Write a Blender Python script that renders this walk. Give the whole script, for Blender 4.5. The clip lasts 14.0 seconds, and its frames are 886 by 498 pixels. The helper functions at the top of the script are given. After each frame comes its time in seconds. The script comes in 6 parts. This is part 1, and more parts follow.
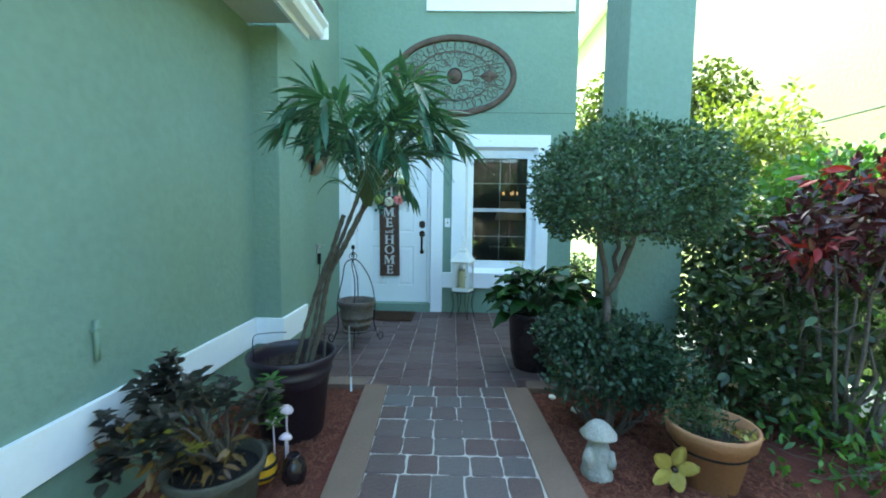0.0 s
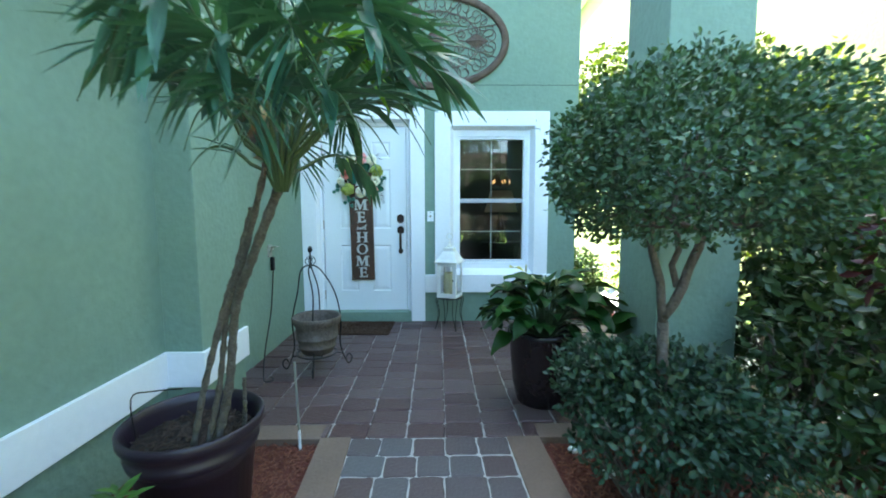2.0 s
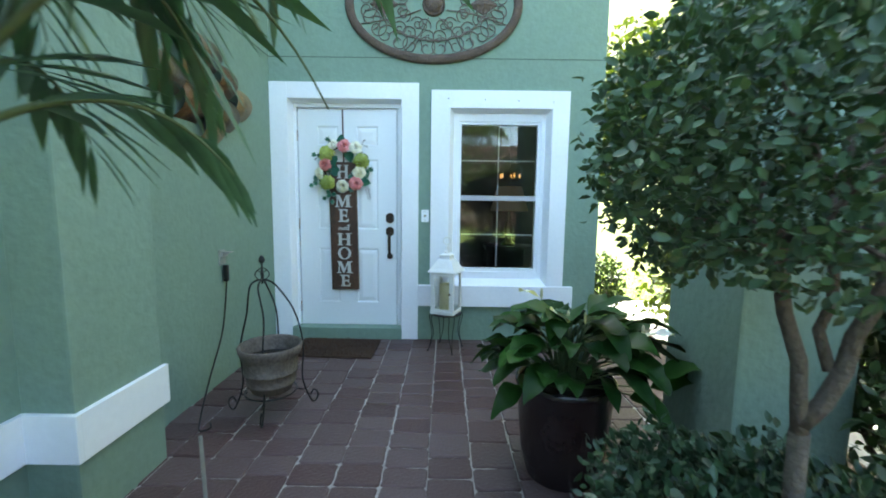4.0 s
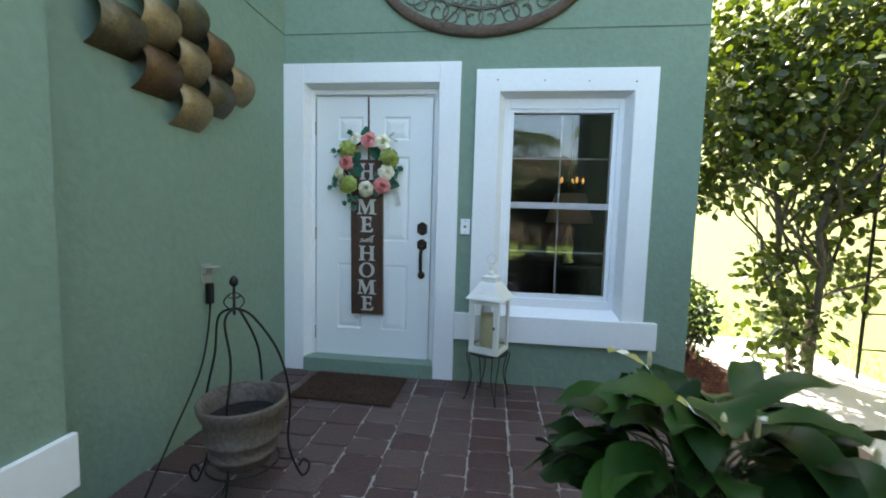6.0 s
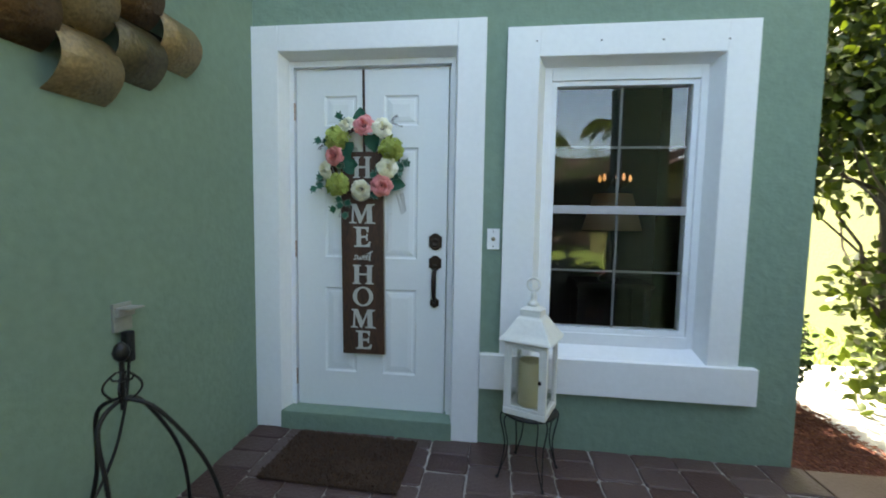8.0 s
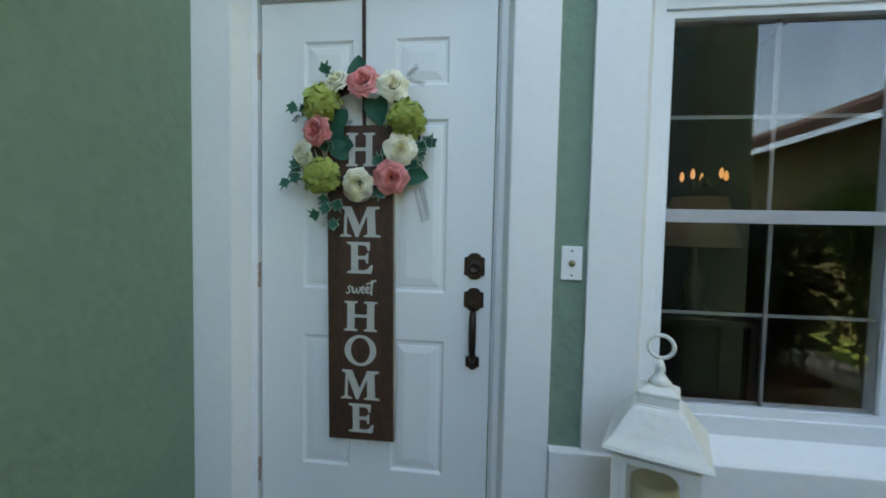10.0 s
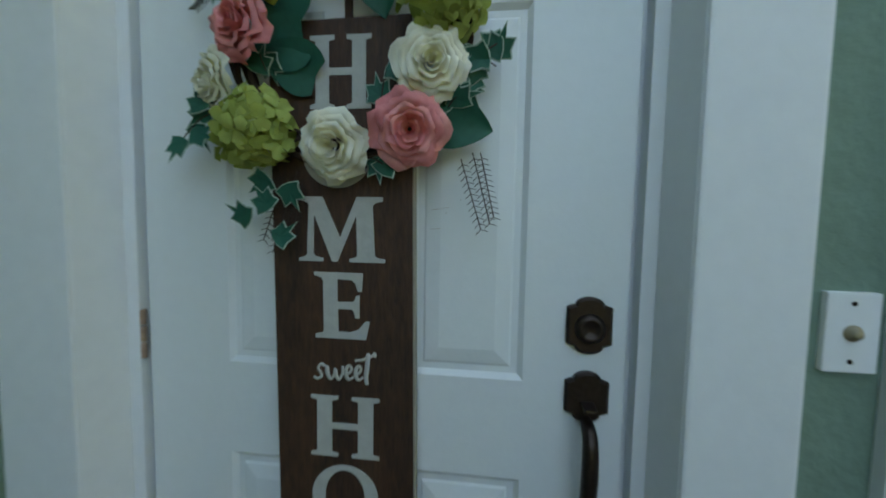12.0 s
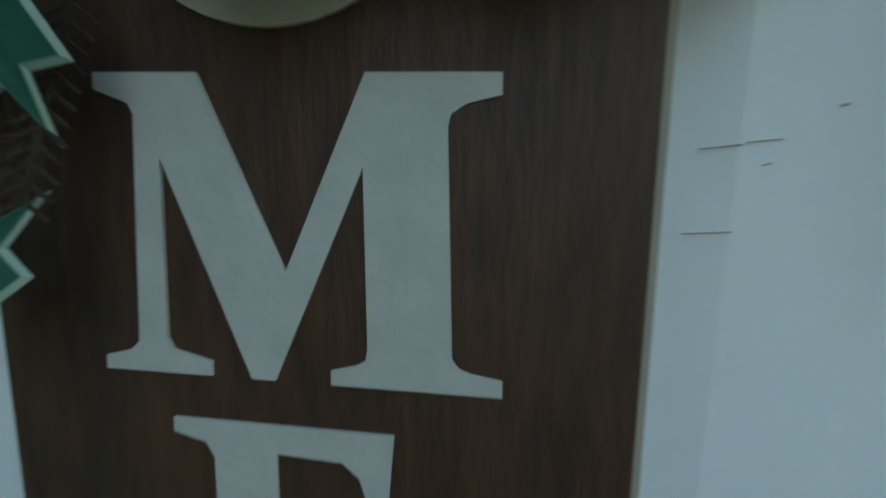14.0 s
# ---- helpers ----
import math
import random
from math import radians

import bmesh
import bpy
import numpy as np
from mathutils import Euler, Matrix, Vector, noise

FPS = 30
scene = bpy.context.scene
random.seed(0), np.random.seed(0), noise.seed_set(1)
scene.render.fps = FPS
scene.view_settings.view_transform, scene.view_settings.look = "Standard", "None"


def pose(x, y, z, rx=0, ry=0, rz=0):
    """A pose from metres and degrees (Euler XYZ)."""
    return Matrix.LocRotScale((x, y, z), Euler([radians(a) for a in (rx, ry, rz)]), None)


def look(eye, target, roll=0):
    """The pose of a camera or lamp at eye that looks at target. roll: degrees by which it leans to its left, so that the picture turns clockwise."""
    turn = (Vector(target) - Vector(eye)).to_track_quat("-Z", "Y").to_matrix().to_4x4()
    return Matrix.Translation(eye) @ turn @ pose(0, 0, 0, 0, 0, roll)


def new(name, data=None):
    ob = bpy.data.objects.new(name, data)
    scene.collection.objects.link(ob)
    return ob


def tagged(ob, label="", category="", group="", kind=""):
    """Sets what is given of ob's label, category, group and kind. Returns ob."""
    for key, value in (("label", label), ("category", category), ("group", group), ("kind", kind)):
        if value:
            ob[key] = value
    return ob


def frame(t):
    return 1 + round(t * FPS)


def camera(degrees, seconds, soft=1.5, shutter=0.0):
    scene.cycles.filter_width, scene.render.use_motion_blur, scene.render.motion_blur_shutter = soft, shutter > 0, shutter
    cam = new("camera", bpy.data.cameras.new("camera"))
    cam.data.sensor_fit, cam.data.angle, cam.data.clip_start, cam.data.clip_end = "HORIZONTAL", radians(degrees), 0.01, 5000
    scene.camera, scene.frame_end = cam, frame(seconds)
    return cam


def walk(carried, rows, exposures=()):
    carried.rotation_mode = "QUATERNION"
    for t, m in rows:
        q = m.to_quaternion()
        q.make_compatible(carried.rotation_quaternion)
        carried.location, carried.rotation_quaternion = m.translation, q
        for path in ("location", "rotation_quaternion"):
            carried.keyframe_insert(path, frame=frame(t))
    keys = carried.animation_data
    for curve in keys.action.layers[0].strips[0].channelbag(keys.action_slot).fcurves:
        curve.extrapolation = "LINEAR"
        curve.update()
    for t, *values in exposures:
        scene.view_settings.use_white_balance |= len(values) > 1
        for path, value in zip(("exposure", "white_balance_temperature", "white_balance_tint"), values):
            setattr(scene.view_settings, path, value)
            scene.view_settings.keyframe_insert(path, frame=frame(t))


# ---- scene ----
cam = camera(94.2, 14.0, soft=1.8, shutter=0.5)
PATH = [
    (0, (1.243, 0.594, 1.272), (1.202, 2.587, 1.114), 0.8),
    (0.5, (1.227, 0.822, 1.271), (1.243, 2.817, 1.128), 0.4),
    (1, (1.197, 1.014, 1.276), (1.253, 3.005, 1.099), 1.0),
    (1.5, (1.231, 1.192, 1.279), (1.285, 3.183, 1.092), 0.2),
    (2, (1.264, 1.409, 1.267), (1.291, 3.4, 1.075), -0.1),
    (2.5, (1.274, 1.584, 1.281), (1.288, 3.574, 1.077), 0.8),
    (4.8, (1.41, 2.474, 1.31), (1.366, 4.461, 1.089), 0.3),
    (5, (1.406, 2.557, 1.279), (1.324, 4.545, 1.073), 0.8),
    (5.5, (1.426, 2.737, 1.288), (1.228, 4.717, 1.089), 1.7),
    (6, (1.39, 2.921, 1.276), (1.156, 4.9, 1.109), 1.6),
    (6.5, (1.338, 3.111, 1.304), (1.141, 5.096, 1.152), 2.1),
    (7, (1.283, 3.278, 1.305), (1.102, 5.261, 1.123), 1.5),
    (7.5, (1.229, 3.471, 1.29), (1.018, 5.453, 1.13), 1.4),
    (8, (1.188, 3.682, 1.305), (0.946, 5.661, 1.153), 1.0),
    (8.2, (1.164, 3.763, 1.313), (0.904, 5.739, 1.153), 1.1),
    (10.5, (0.868, 4.767, 1.298), (0.615, 6.749, 1.208), 1.2),
    (11, (0.816, 4.983, 1.319), (0.493, 6.954, 1.218), 1.7),
    (11.5, (0.751, 5.173, 1.334), (0.395, 7.135, 1.186), 1.4),
    (12, (0.686, 5.361, 1.342), (0.42, 7.338, 1.195), 1.0),
    (12.5, (0.595, 5.516, 1.355), (0.424, 7.504, 1.224), 0.9),
    (13, (0.537, 5.701, 1.368), (0.372, 7.677, 1.106), 0.8),
    (13.5, (0.502, 5.836, 1.344), (0.313, 7.813, 1.111), 1.0),
    (14, (0.48, 5.918, 1.336), (0.277, 7.891, 1.075), 1.7),
]
walk(cam, [(t, look(eye, target, roll)) for t, eye, target, roll in PATH],
     [(0.0, 3.33, 5950, -10), (1.5, 3.54, 6250, -7), (2.5, 3.54, 6250, -4), (5.0, 3.20, 7100, 4), (6.5, 2.90, 7300, 8), (8.0, 2.84, 7700, 8), (10.5, 2.62, 7850, 4), (12.0, 2.27, 7850, 0), (12.5, 2.17, 7800, 0), (13.0, 2.17, 7500, -2), (13.5, 2.26, 7450, -3), (14.0, 2.40, 7450, -4)])

# ---- sky and sun ----
SUN_E = radians(50)
SUN_DIR = Vector((-0.37, 0.93, 0)).normalized() * math.cos(SUN_E) + Vector((0, 0, math.sin(SUN_E)))
world = bpy.data.worlds.new("world")
scene.world = world
world.use_nodes = True
wn = world.node_tree
sky = wn.nodes.new("ShaderNodeTexSky")
sky.sky_type = "NISHITA"
sky.sun_disc = False
sky.dust_density = 2.5
sky.sun_elevation = SUN_E
sky.sun_rotation = math.atan2(SUN_DIR.x, SUN_DIR.y)
bg = wn.nodes["Background"]
bg.inputs["Strength"].default_value = 0.15
wn.links.new(sky.outputs[0], bg.inputs["Color"])
sun = new("sun", bpy.data.lights.new("sun", "SUN"))
sun.data.energy = 5.0
sun.data.angle = radians(0.55)
sun.data.color = (1.0, 0.95, 0.86)
sun.matrix_world = look(SUN_DIR * 30, (0, 0, 0))


# ---- materials ----
def material(name, base, rough=0.7, vary=0.15, scale=6.0, fine=60.0, bump=0.0, bump_scale=40.0, metal=0.0, spread=0.0, island=0.0, spec=0.5, second=None, patch=0.0, translucent=0.0, coat=0.0):
    """Two scales of noise on the base colour, noise bump, spread by object, island by piece of mesh."""
    m = bpy.data.materials.new(name)
    m.use_nodes = True
    t = m.node_tree
    n, l = t.nodes, t.links
    b = n["Principled BSDF"]
    b.inputs["Roughness"].default_value = rough
    b.inputs["Metallic"].default_value = metal
    b.inputs["Specular IOR Level"].default_value = spec
    b.inputs["Coat Weight"].default_value = coat
    tc = n.new("ShaderNodeTexCoord")
    big, small = n.new("ShaderNodeTexNoise"), n.new("ShaderNodeTexNoise")
    big.inputs["Scale"].default_value = scale
    big.inputs["Detail"].default_value = 5
    small.inputs["Scale"].default_value = fine
    small.inputs["Detail"].default_value = 3
    l.new(tc.outputs["Object"], big.inputs["Vector"])
    l.new(tc.outputs["Object"], small.inputs["Vector"])
    add = n.new("ShaderNodeMath")
    add.operation = "ADD"
    l.new(big.outputs["Fac"], add.inputs[0])
    l.new(small.outputs["Fac"], add.inputs[1])
    value = add.outputs[0]
    for amount, node, out in ((spread, "ShaderNodeObjectInfo", "Random"), (island, "ShaderNodeNewGeometry", "Random Per Island")):
        if amount:
            src = n.new(node)
            k = n.new("ShaderNodeMath")
            k.operation = "MULTIPLY_ADD"
            k.inputs[1].default_value = amount
            l.new(src.outputs[out], k.inputs[0])
            l.new(value, k.inputs[2])
            value = k.outputs[0]
    mid = 1.0 + (spread + island) / 2
    rng = n.new("ShaderNodeMapRange")
    rng.inputs["From Min"].default_value = mid - 0.55 - (spread + island) / 2
    rng.inputs["From Max"].default_value = mid + 0.55 + (spread + island) / 2
    l.new(value, rng.inputs["Value"])
    ramp = n.new("ShaderNodeMix")
    ramp.data_type = "RGBA"
    dark = [c * (1 - vary) for c in base]
    light = list(second) if second else [min(1, c * (1 + vary)) for c in base]
    ramp.inputs["A"].default_value = (*dark, 1)
    ramp.inputs["B"].default_value = (*light, 1)
    l.new(rng.outputs[0], ramp.inputs["Factor"])
    colour = ramp.outputs["Result"]
    l.new(colour, b.inputs["Base Color"])
    if bump:
        bn = n.new("ShaderNodeTexNoise")
        bn.inputs["Scale"].default_value = bump_scale
        bn.inputs["Detail"].default_value = 6
        l.new(tc.outputs["Object"], bn.inputs["Vector"])
        bp = n.new("ShaderNodeBump")
        bp.inputs["Strength"].default_value = bump
        bp.inputs["Distance"].default_value = 0.02
        l.new(bn.outputs["Fac"], bp.inputs["Height"])
        l.new(bp.outputs["Normal"], b.inputs["Normal"])
    if translucent:
        tr = n.new("ShaderNodeBsdfTranslucent")
        bright = n.new("ShaderNodeMix")
        bright.data_type = "RGBA"
        bright.blend_type = "MULTIPLY"
        bright.inputs["Factor"].default_value = 1.0
        bright.inputs["B"].default_value = (2.2, 2.0, 0.7, 1)
        l.new(colour, bright.inputs["A"])
        l.new(bright.outputs["Result"], tr.inputs["Color"])
        mix = n.new("ShaderNodeMixShader")
        mix.inputs["Fac"].default_value = translucent
        l.new(b.outputs[0], mix.inputs[1])
        l.new(tr.outputs[0], mix.inputs[2])
        l.new(mix.outputs[0], n["Material Output"].inputs["Surface"])
    return m


STUCCO = material("green_stucco", (0.190, 0.277, 0.217), 0.85, 0.14, 1.1, 24, 0.32, 30)
TRIM = material("white_trim_paint", (0.82, 0.84, 0.86), 0.55, 0.05, 2.0, 30, 0.05, 40)
DOORWHITE = material("white_door_paint", (0.80, 0.83, 0.84), 0.4, 0.03, 2.0, 40, 0.03, 90)
PAVER = material("brick_paver", (0.092, 0.038, 0.033), 0.48, 0.35, 9, 90, 0.45, 55, spread=2.6, second=(0.118, 0.080, 0.077))
PATHPAVER = material("greyed_path_paver", (0.118, 0.066, 0.060), 0.54, 0.3, 9, 90, 0.45, 55, spread=3.2, second=(0.108, 0.107, 0.110))
JOINT = material("joint_sand", (0.46, 0.44, 0.41), 0.95, 0.3, 8, 80, 0.3, 90)
PORCHJOINT = material("porch_joint_sand", (0.42, 0.38, 0.35), 0.95, 0.6, 3.5, 60, 0.3, 90, second=(0.62, 0.58, 0.54))
KERB = material("tan_concrete", (0.165, 0.115, 0.085), 0.85, 0.18, 4, 60, 0.3, 60)
MULCHBASE = material("red_mulch", (0.10, 0.026, 0.016), 0.95, 0.5, 18, 90, 1.0, 45)
CHIP = material("mulch_chip", (0.13, 0.034, 0.02), 0.9, 0.5, 30, 100, island=1.4, second=(0.24, 0.09, 0.05))
CLOD = material("potting_bark", (0.012, 0.008, 0.006), 0.95, 0.5, 30, 100, island=1.6, second=(0.07, 0.045, 0.032))
GRASS = material("grass", (0.10, 0.19, 0.03), 0.9, 0.4, 3, 60, 0.6, 60, second=(0.22, 0.30, 0.07))
BLADE = material("grass_blade", (0.09, 0.18, 0.03), 0.7, 0.4, 3, 30, island=1.2, second=(0.26, 0.34, 0.08), translucent=0.3)
CONCRETE = material("pale_concrete", (0.52, 0.50, 0.46), 0.9, 0.15, 2, 40, 0.2, 50)
NEIGHBOUR = material("cream_stucco", (0.238, 0.240, 0.108), 0.9, 0.07, 0.7, 14, 0.25, 26)
METALBLACK = material("black_wrought_iron", (0.02, 0.02, 0.02), 0.45, 0.3, 20, 90, 0.2, 90, metal=0.6)
BRONZE = material("dark_bronze", (0.045, 0.032, 0.026), 0.38, 0.35, 18, 90, 0.1, 80, metal=0.75)
RUST = material("rusty_metal", (0.07, 0.045, 0.035), 0.7, 0.5, 14, 90, 0.6, 70, metal=0.3, second=(0.17, 0.12, 0.09))
SCROLL = material("greyed_iron_scroll", (0.13, 0.105, 0.09), 0.65, 0.4, 20, 80, metal=0.3)
POTPLUM = material("plum_plastic_pot", (0.022, 0.014, 0.022), 0.38, 0.25, 8, 60, 0.06, 50)
POTGLAZE = material("dark_glazed_pot", (0.020, 0.013, 0.014), 0.25, 0.3, 6, 40, 0.08, 30)
TERRA = material("terracotta", (0.33, 0.165, 0.075), 0.8, 0.25, 7, 60, 0.2, 50)
GREYPOT = material("weathered_grey_pot", (0.07, 0.065, 0.048), 0.85, 0.4, 9, 70, 0.5, 40)
# dark soil made near-black, with the shade inside the pots in its colour
SOIL = material("soil", (0.010, 0.0075, 0.006), 0.95, 0.5, 20, 90, 1.0, 60)
BARK = material("bark", (0.10, 0.083, 0.066), 0.9, 0.4, 20, 80, 0.7, 60)
CANE = material("palm_cane", (0.06, 0.053, 0.042), 0.85, 0.6, 30, 110, 0.9, 60, second=(0.17, 0.15, 0.12))
GREENSTEM = material("green_stem", (0.065, 0.10, 0.04), 0.6, 0.3, 10, 60)
PALMLEAF = material("palm_leaf", (0.032, 0.095, 0.062), 0.42, 0.4, 5, 40, island=1.2, second=(0.085, 0.20, 0.13), translucent=0.18)
PALMYOUNG = material("young_palm_leaf", (0.12, 0.30, 0.05), 0.45, 0.3, 5, 40, island=0.8, second=(0.22, 0.40, 0.08), translucent=0.3)
BOXLEAF = material("boxwood_leaf", (0.024, 0.062, 0.032), 0.5, 0.5, 6, 40, island=1.8, second=(0.07, 0.145, 0.06), translucent=0.12)
SHRUBLEAF = material("shrub_leaf", (0.018, 0.055, 0.027), 0.45, 0.5, 6, 40, island=1.8, second=(0.036, 0.085, 0.040), translucent=0.1)
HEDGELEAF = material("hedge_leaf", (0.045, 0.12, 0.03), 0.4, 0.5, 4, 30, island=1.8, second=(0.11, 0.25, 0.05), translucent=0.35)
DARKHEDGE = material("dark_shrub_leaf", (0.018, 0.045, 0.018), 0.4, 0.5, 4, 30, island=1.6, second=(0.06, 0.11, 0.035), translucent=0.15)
TREELEAF = material("tree_leaf", (0.018, 0.038, 0.009), 0.45, 0.5, 3, 30, island=2.2, second=(0.078, 0.118, 0.020), translucent=0.24)
# lighter, yellower hedge leaf with the sunlight put into its colour
SUNHEDGE = material("sun_tinted_hedge_leaf", (0.07, 0.12, 0.02), 0.45, 0.5, 3, 30, island=1.8, second=(0.16, 0.22, 0.04), translucent=0.35)
LILYLEAF = material("peace_lily_leaf", (0.008, 0.034, 0.009), 0.40, 0.45, 6, 40, spread=2.2, spec=0.14, second=(0.028, 0.080, 0.013), translucent=0.08)
CROTON = material("croton_leaf", (0.035, 0.012, 0.018), 0.38, 0.5, 6, 40, island=1.8, second=(0.07, 0.010, 0.014), translucent=0.08)
CROTONDARK = material("dark_purple_leaf", (0.006, 0.009, 0.006), 0.45, 0.5, 6, 40, island=1.8, second=(0.030, 0.024, 0.016), translucent=0.03)
CROTONRUST = material("rusty_croton_leaf", (0.10, 0.022, 0.012), 0.5, 0.5, 6, 40, island=1.8, second=(0.20, 0.13, 0.03), translucent=0.08)
CROTONYEL = material("yellow_croton_leaf", (0.30, 0.22, 0.02), 0.4, 0.5, 20, 60, island=1.2, second=(0.40, 0.36, 0.05))
REDLEAF = material("red_croton_leaf", (0.15, 0.012, 0.016), 0.4, 0.5, 6, 40, island=1.4, second=(0.42, 0.045, 0.045), translucent=0.2)
WHITEPETAL = material("white_petal", (0.80, 0.82, 0.74), 0.6, 0.08, 12, 60, translucent=0.2)


def glass_material(name, tint=(1, 1, 1), rough=0.0):
    m = bpy.data.materials.new(name)
    m.use_nodes = True
    t = m.node_tree
    b = t.nodes["Principled BSDF"]
    b.inputs["Base Color"].default_value = (*tint, 1)
    b.inputs["Transmission Weight"].default_value = 1.0
    b.inputs["Roughness"].default_value = rough
    b.inputs["IOR"].default_value = 1.5
    return m


GLASS = glass_material("window_glass")


# ---- mesh helpers ----
def mesh_object(name, bm, mat, parent=None, smooth=False, label=""):
    me = bpy.data.meshes.new(name)
    bm.to_mesh(me)
    bm.free()
    for m in (mat if isinstance(mat, (list, tuple)) else [mat]):
        me.materials.append(m)
    if smooth:
        me.shade_smooth()
    ob = new(name, me)
    if parent:
        ob.parent = parent
    if label:
        ob["label"] = label
    return ob


def part(name, bm, mat, parent, label="", smooth=False):
    return mesh_object(name, bm, mat, parent, smooth, label)


def structure(name, bm, mat, label="", smooth=False):
    return tagged(mesh_object(name, bm, mat, None, smooth), label, "", "", "structure")


def thing(name, at, label, category, group="", turn=0):
    ob = new(name)
    ob.matrix_world = pose(*at, 0, 0, turn)
    ob.empty_display_size = 0.1
    return tagged(ob, label, category, group)


def box(bm, x0, x1, y0, y1, z0, z1, bevel=0.0):
    r = bmesh.ops.create_cube(bm, size=1)
    vs = r["verts"]
    for v in vs:
        v.co = Vector((x0 + (v.co.x + 0.5) * (x1 - x0), y0 + (v.co.y + 0.5) * (y1 - y0), z0 + (v.co.z + 0.5) * (z1 - z0)))
    if bevel:
        es = list({e for v in vs for e in v.link_edges})
        bmesh.ops.bevel(bm, geom=es, offset=bevel, segments=2, affect="EDGES", profile=0.7)
    return bm


def boxes(*specs, bevel=0.0):
    bm = bmesh.new()
    for s in specs:
        box(bm, *s, bevel=bevel)
    return bm


def lathe(profile, seg=32, squash=1.0, bm=None, at=(0, 0, 0)):
    """Turned body from (radius, height) pairs."""
    bm = bm or bmesh.new()
    rings = []
    for r, z in profile:
        rings.append([bm.verts.new((at[0] + r * math.cos(2 * math.pi * i / seg), at[1] + squash * r * math.sin(2 * math.pi * i / seg), at[2] + z)) for i in range(seg)])
    for a, b in zip(rings, rings[1:]):
        for i in range(seg):
            j = (i + 1) % seg
            bm.faces.new((a[i], a[j], b[j], b[i]))
    for ring, rev in ((rings[0], True), (rings[-1], False)):
        bm.faces.new(ring[::-1] if rev else ring)
    return bm


def tube(pts, radius, seg=8, bm=None, closed=False):
    """A round rod along points; radius is one number or one for each point."""
    bm = bm or bmesh.new()
    pts = [Vector(p) for p in pts]
    n = len(pts)
    rad = radius if isinstance(radius, (list, tuple)) else [radius] * n
    rings = []
    up = None
    for i, p in enumerate(pts):
        a = pts[(i - 1) % n] if closed else pts[max(i - 1, 0)]
        b = pts[(i + 1) % n] if closed else pts[min(i + 1, n - 1)]
        d = (b - a).normalized()
        if up is None:
            up = d.orthogonal().normalized()
        up = (up - d * up.dot(d))
        up = up.normalized() if up.length > 1e-6 else d.orthogonal().normalized()
        side = d.cross(up)
        rings.append([bm.verts.new(p + rad[i] * (math.cos(2 * math.pi * k / seg) * up + math.sin(2 * math.pi * k / seg) * side)) for k in range(seg)])
    pairs = list(zip(rings, rings[1:])) + ([(rings[-1], rings[0])] if closed else [])
    for a, b in pairs:
        for k in range(seg):
            j = (k + 1) % seg
            bm.faces.new((a[k], a[j], b[j], b[k]))
    if not closed:
        bm.faces.new(rings[0][::-1])
        bm.faces.new(rings[-1])
    return bm


def smooth_path(pts, steps=6):
    """Catmull-Rom through the points."""
    pts = [Vector(p) for p in pts]
    out = []
    for i in range(len(pts) - 1):
        p0, p1, p2, p3 = pts[max(i - 1, 0)], pts[i], pts[i + 1], pts[min(i + 2, len(pts) - 1)]
        for k in range(steps):
            t = k / steps
            out.append(0.5 * (2 * p1 + (p2 - p0) * t + (2 * p0 - 5 * p1 + 4 * p2 - p3) * t * t + (3 * p1 - p0 - 3 * p2 + p3) * t ** 3))
    out.append(pts[-1])
    return out


def leaves_mesh(name, spots, mat, parent, label="", width=0.5, fold=0.25, droop=0.0):
    """spots: (base, direction, normal, length). Each leaf a folded, pointed blade of six faces."""
    verts, faces = [], []
    for base, d, nrm, length in spots:
        d = d.normalized()
        side = d.cross(nrm)
        side = side.normalized() if side.length > 1e-5 else d.orthogonal().normalized()
        nn = side.cross(d)
        w = length * width / 2
        k = len(verts)
        for u, ww, lift in ((0, 0, 0), (0.3, 0.85, 1), (0.62, 0.9, 1), (1, 0, 0)):
            c = base + d * (length * u) - Vector((0, 0, droop * length * u * u))
            if ww:
                verts += [c + side * w * ww + nn * w * fold, c, c - side * w * ww + nn * w * fold]
            else:
                verts.append(c)
        faces += [(k, k + 1, k + 2), (k, k + 2, k + 3), (k + 1, k + 4, k + 5, k + 2), (k + 2, k + 5, k + 6, k + 3), (k + 4, k + 7, k + 5), (k + 5, k + 7, k + 6)]
    me = bpy.data.meshes.new(name)
    me.from_pydata([tuple(v) for v in verts], [], faces)
    me.materials.append(mat)
    me.shade_smooth()
    ob = new(name, me)
    ob.parent = parent
    if label:
        ob["label"] = label
    return ob


def unit(rng):
    while True:
        v = Vector((rng.uniform(-1, 1), rng.uniform(-1, 1), rng.uniform(-1, 1)))
        if 0.05 < v.length < 1:
            return v.normalized()


def crown_spots(rng, centre, radii, count, leaf, shell=0.3, rough=0.12, seed=0.0, floor=-1.0, power=2.0, freq=2.2):
    """Leaf places in the outer shell of an uneven rounded mass."""
    out = []
    c = Vector(centre)
    while len(out) < count:
        d = unit(rng)
        if d.z < floor:
            continue
        k = (abs(d.x) ** power + abs(d.y) ** power + abs(d.z) ** power) ** (-1 / power)
        s = k * (1 + rough * (noise.noise(d * freq + Vector((seed, seed, seed))) + 0.7 * noise.noise(d * freq * 3.1 + Vector((seed, 0, 9))))) * (1 - shell * rng.random() ** 1.6)
        p = c + Vector((d.x * radii[0] * s, d.y * radii[1] * s, d.z * radii[2] * s))
        dd = (d * 0.8 + unit(rng) * 0.9)
        out.append((p, dd, unit(rng) + d, leaf * rng.uniform(0.65, 1.25)))
    return out


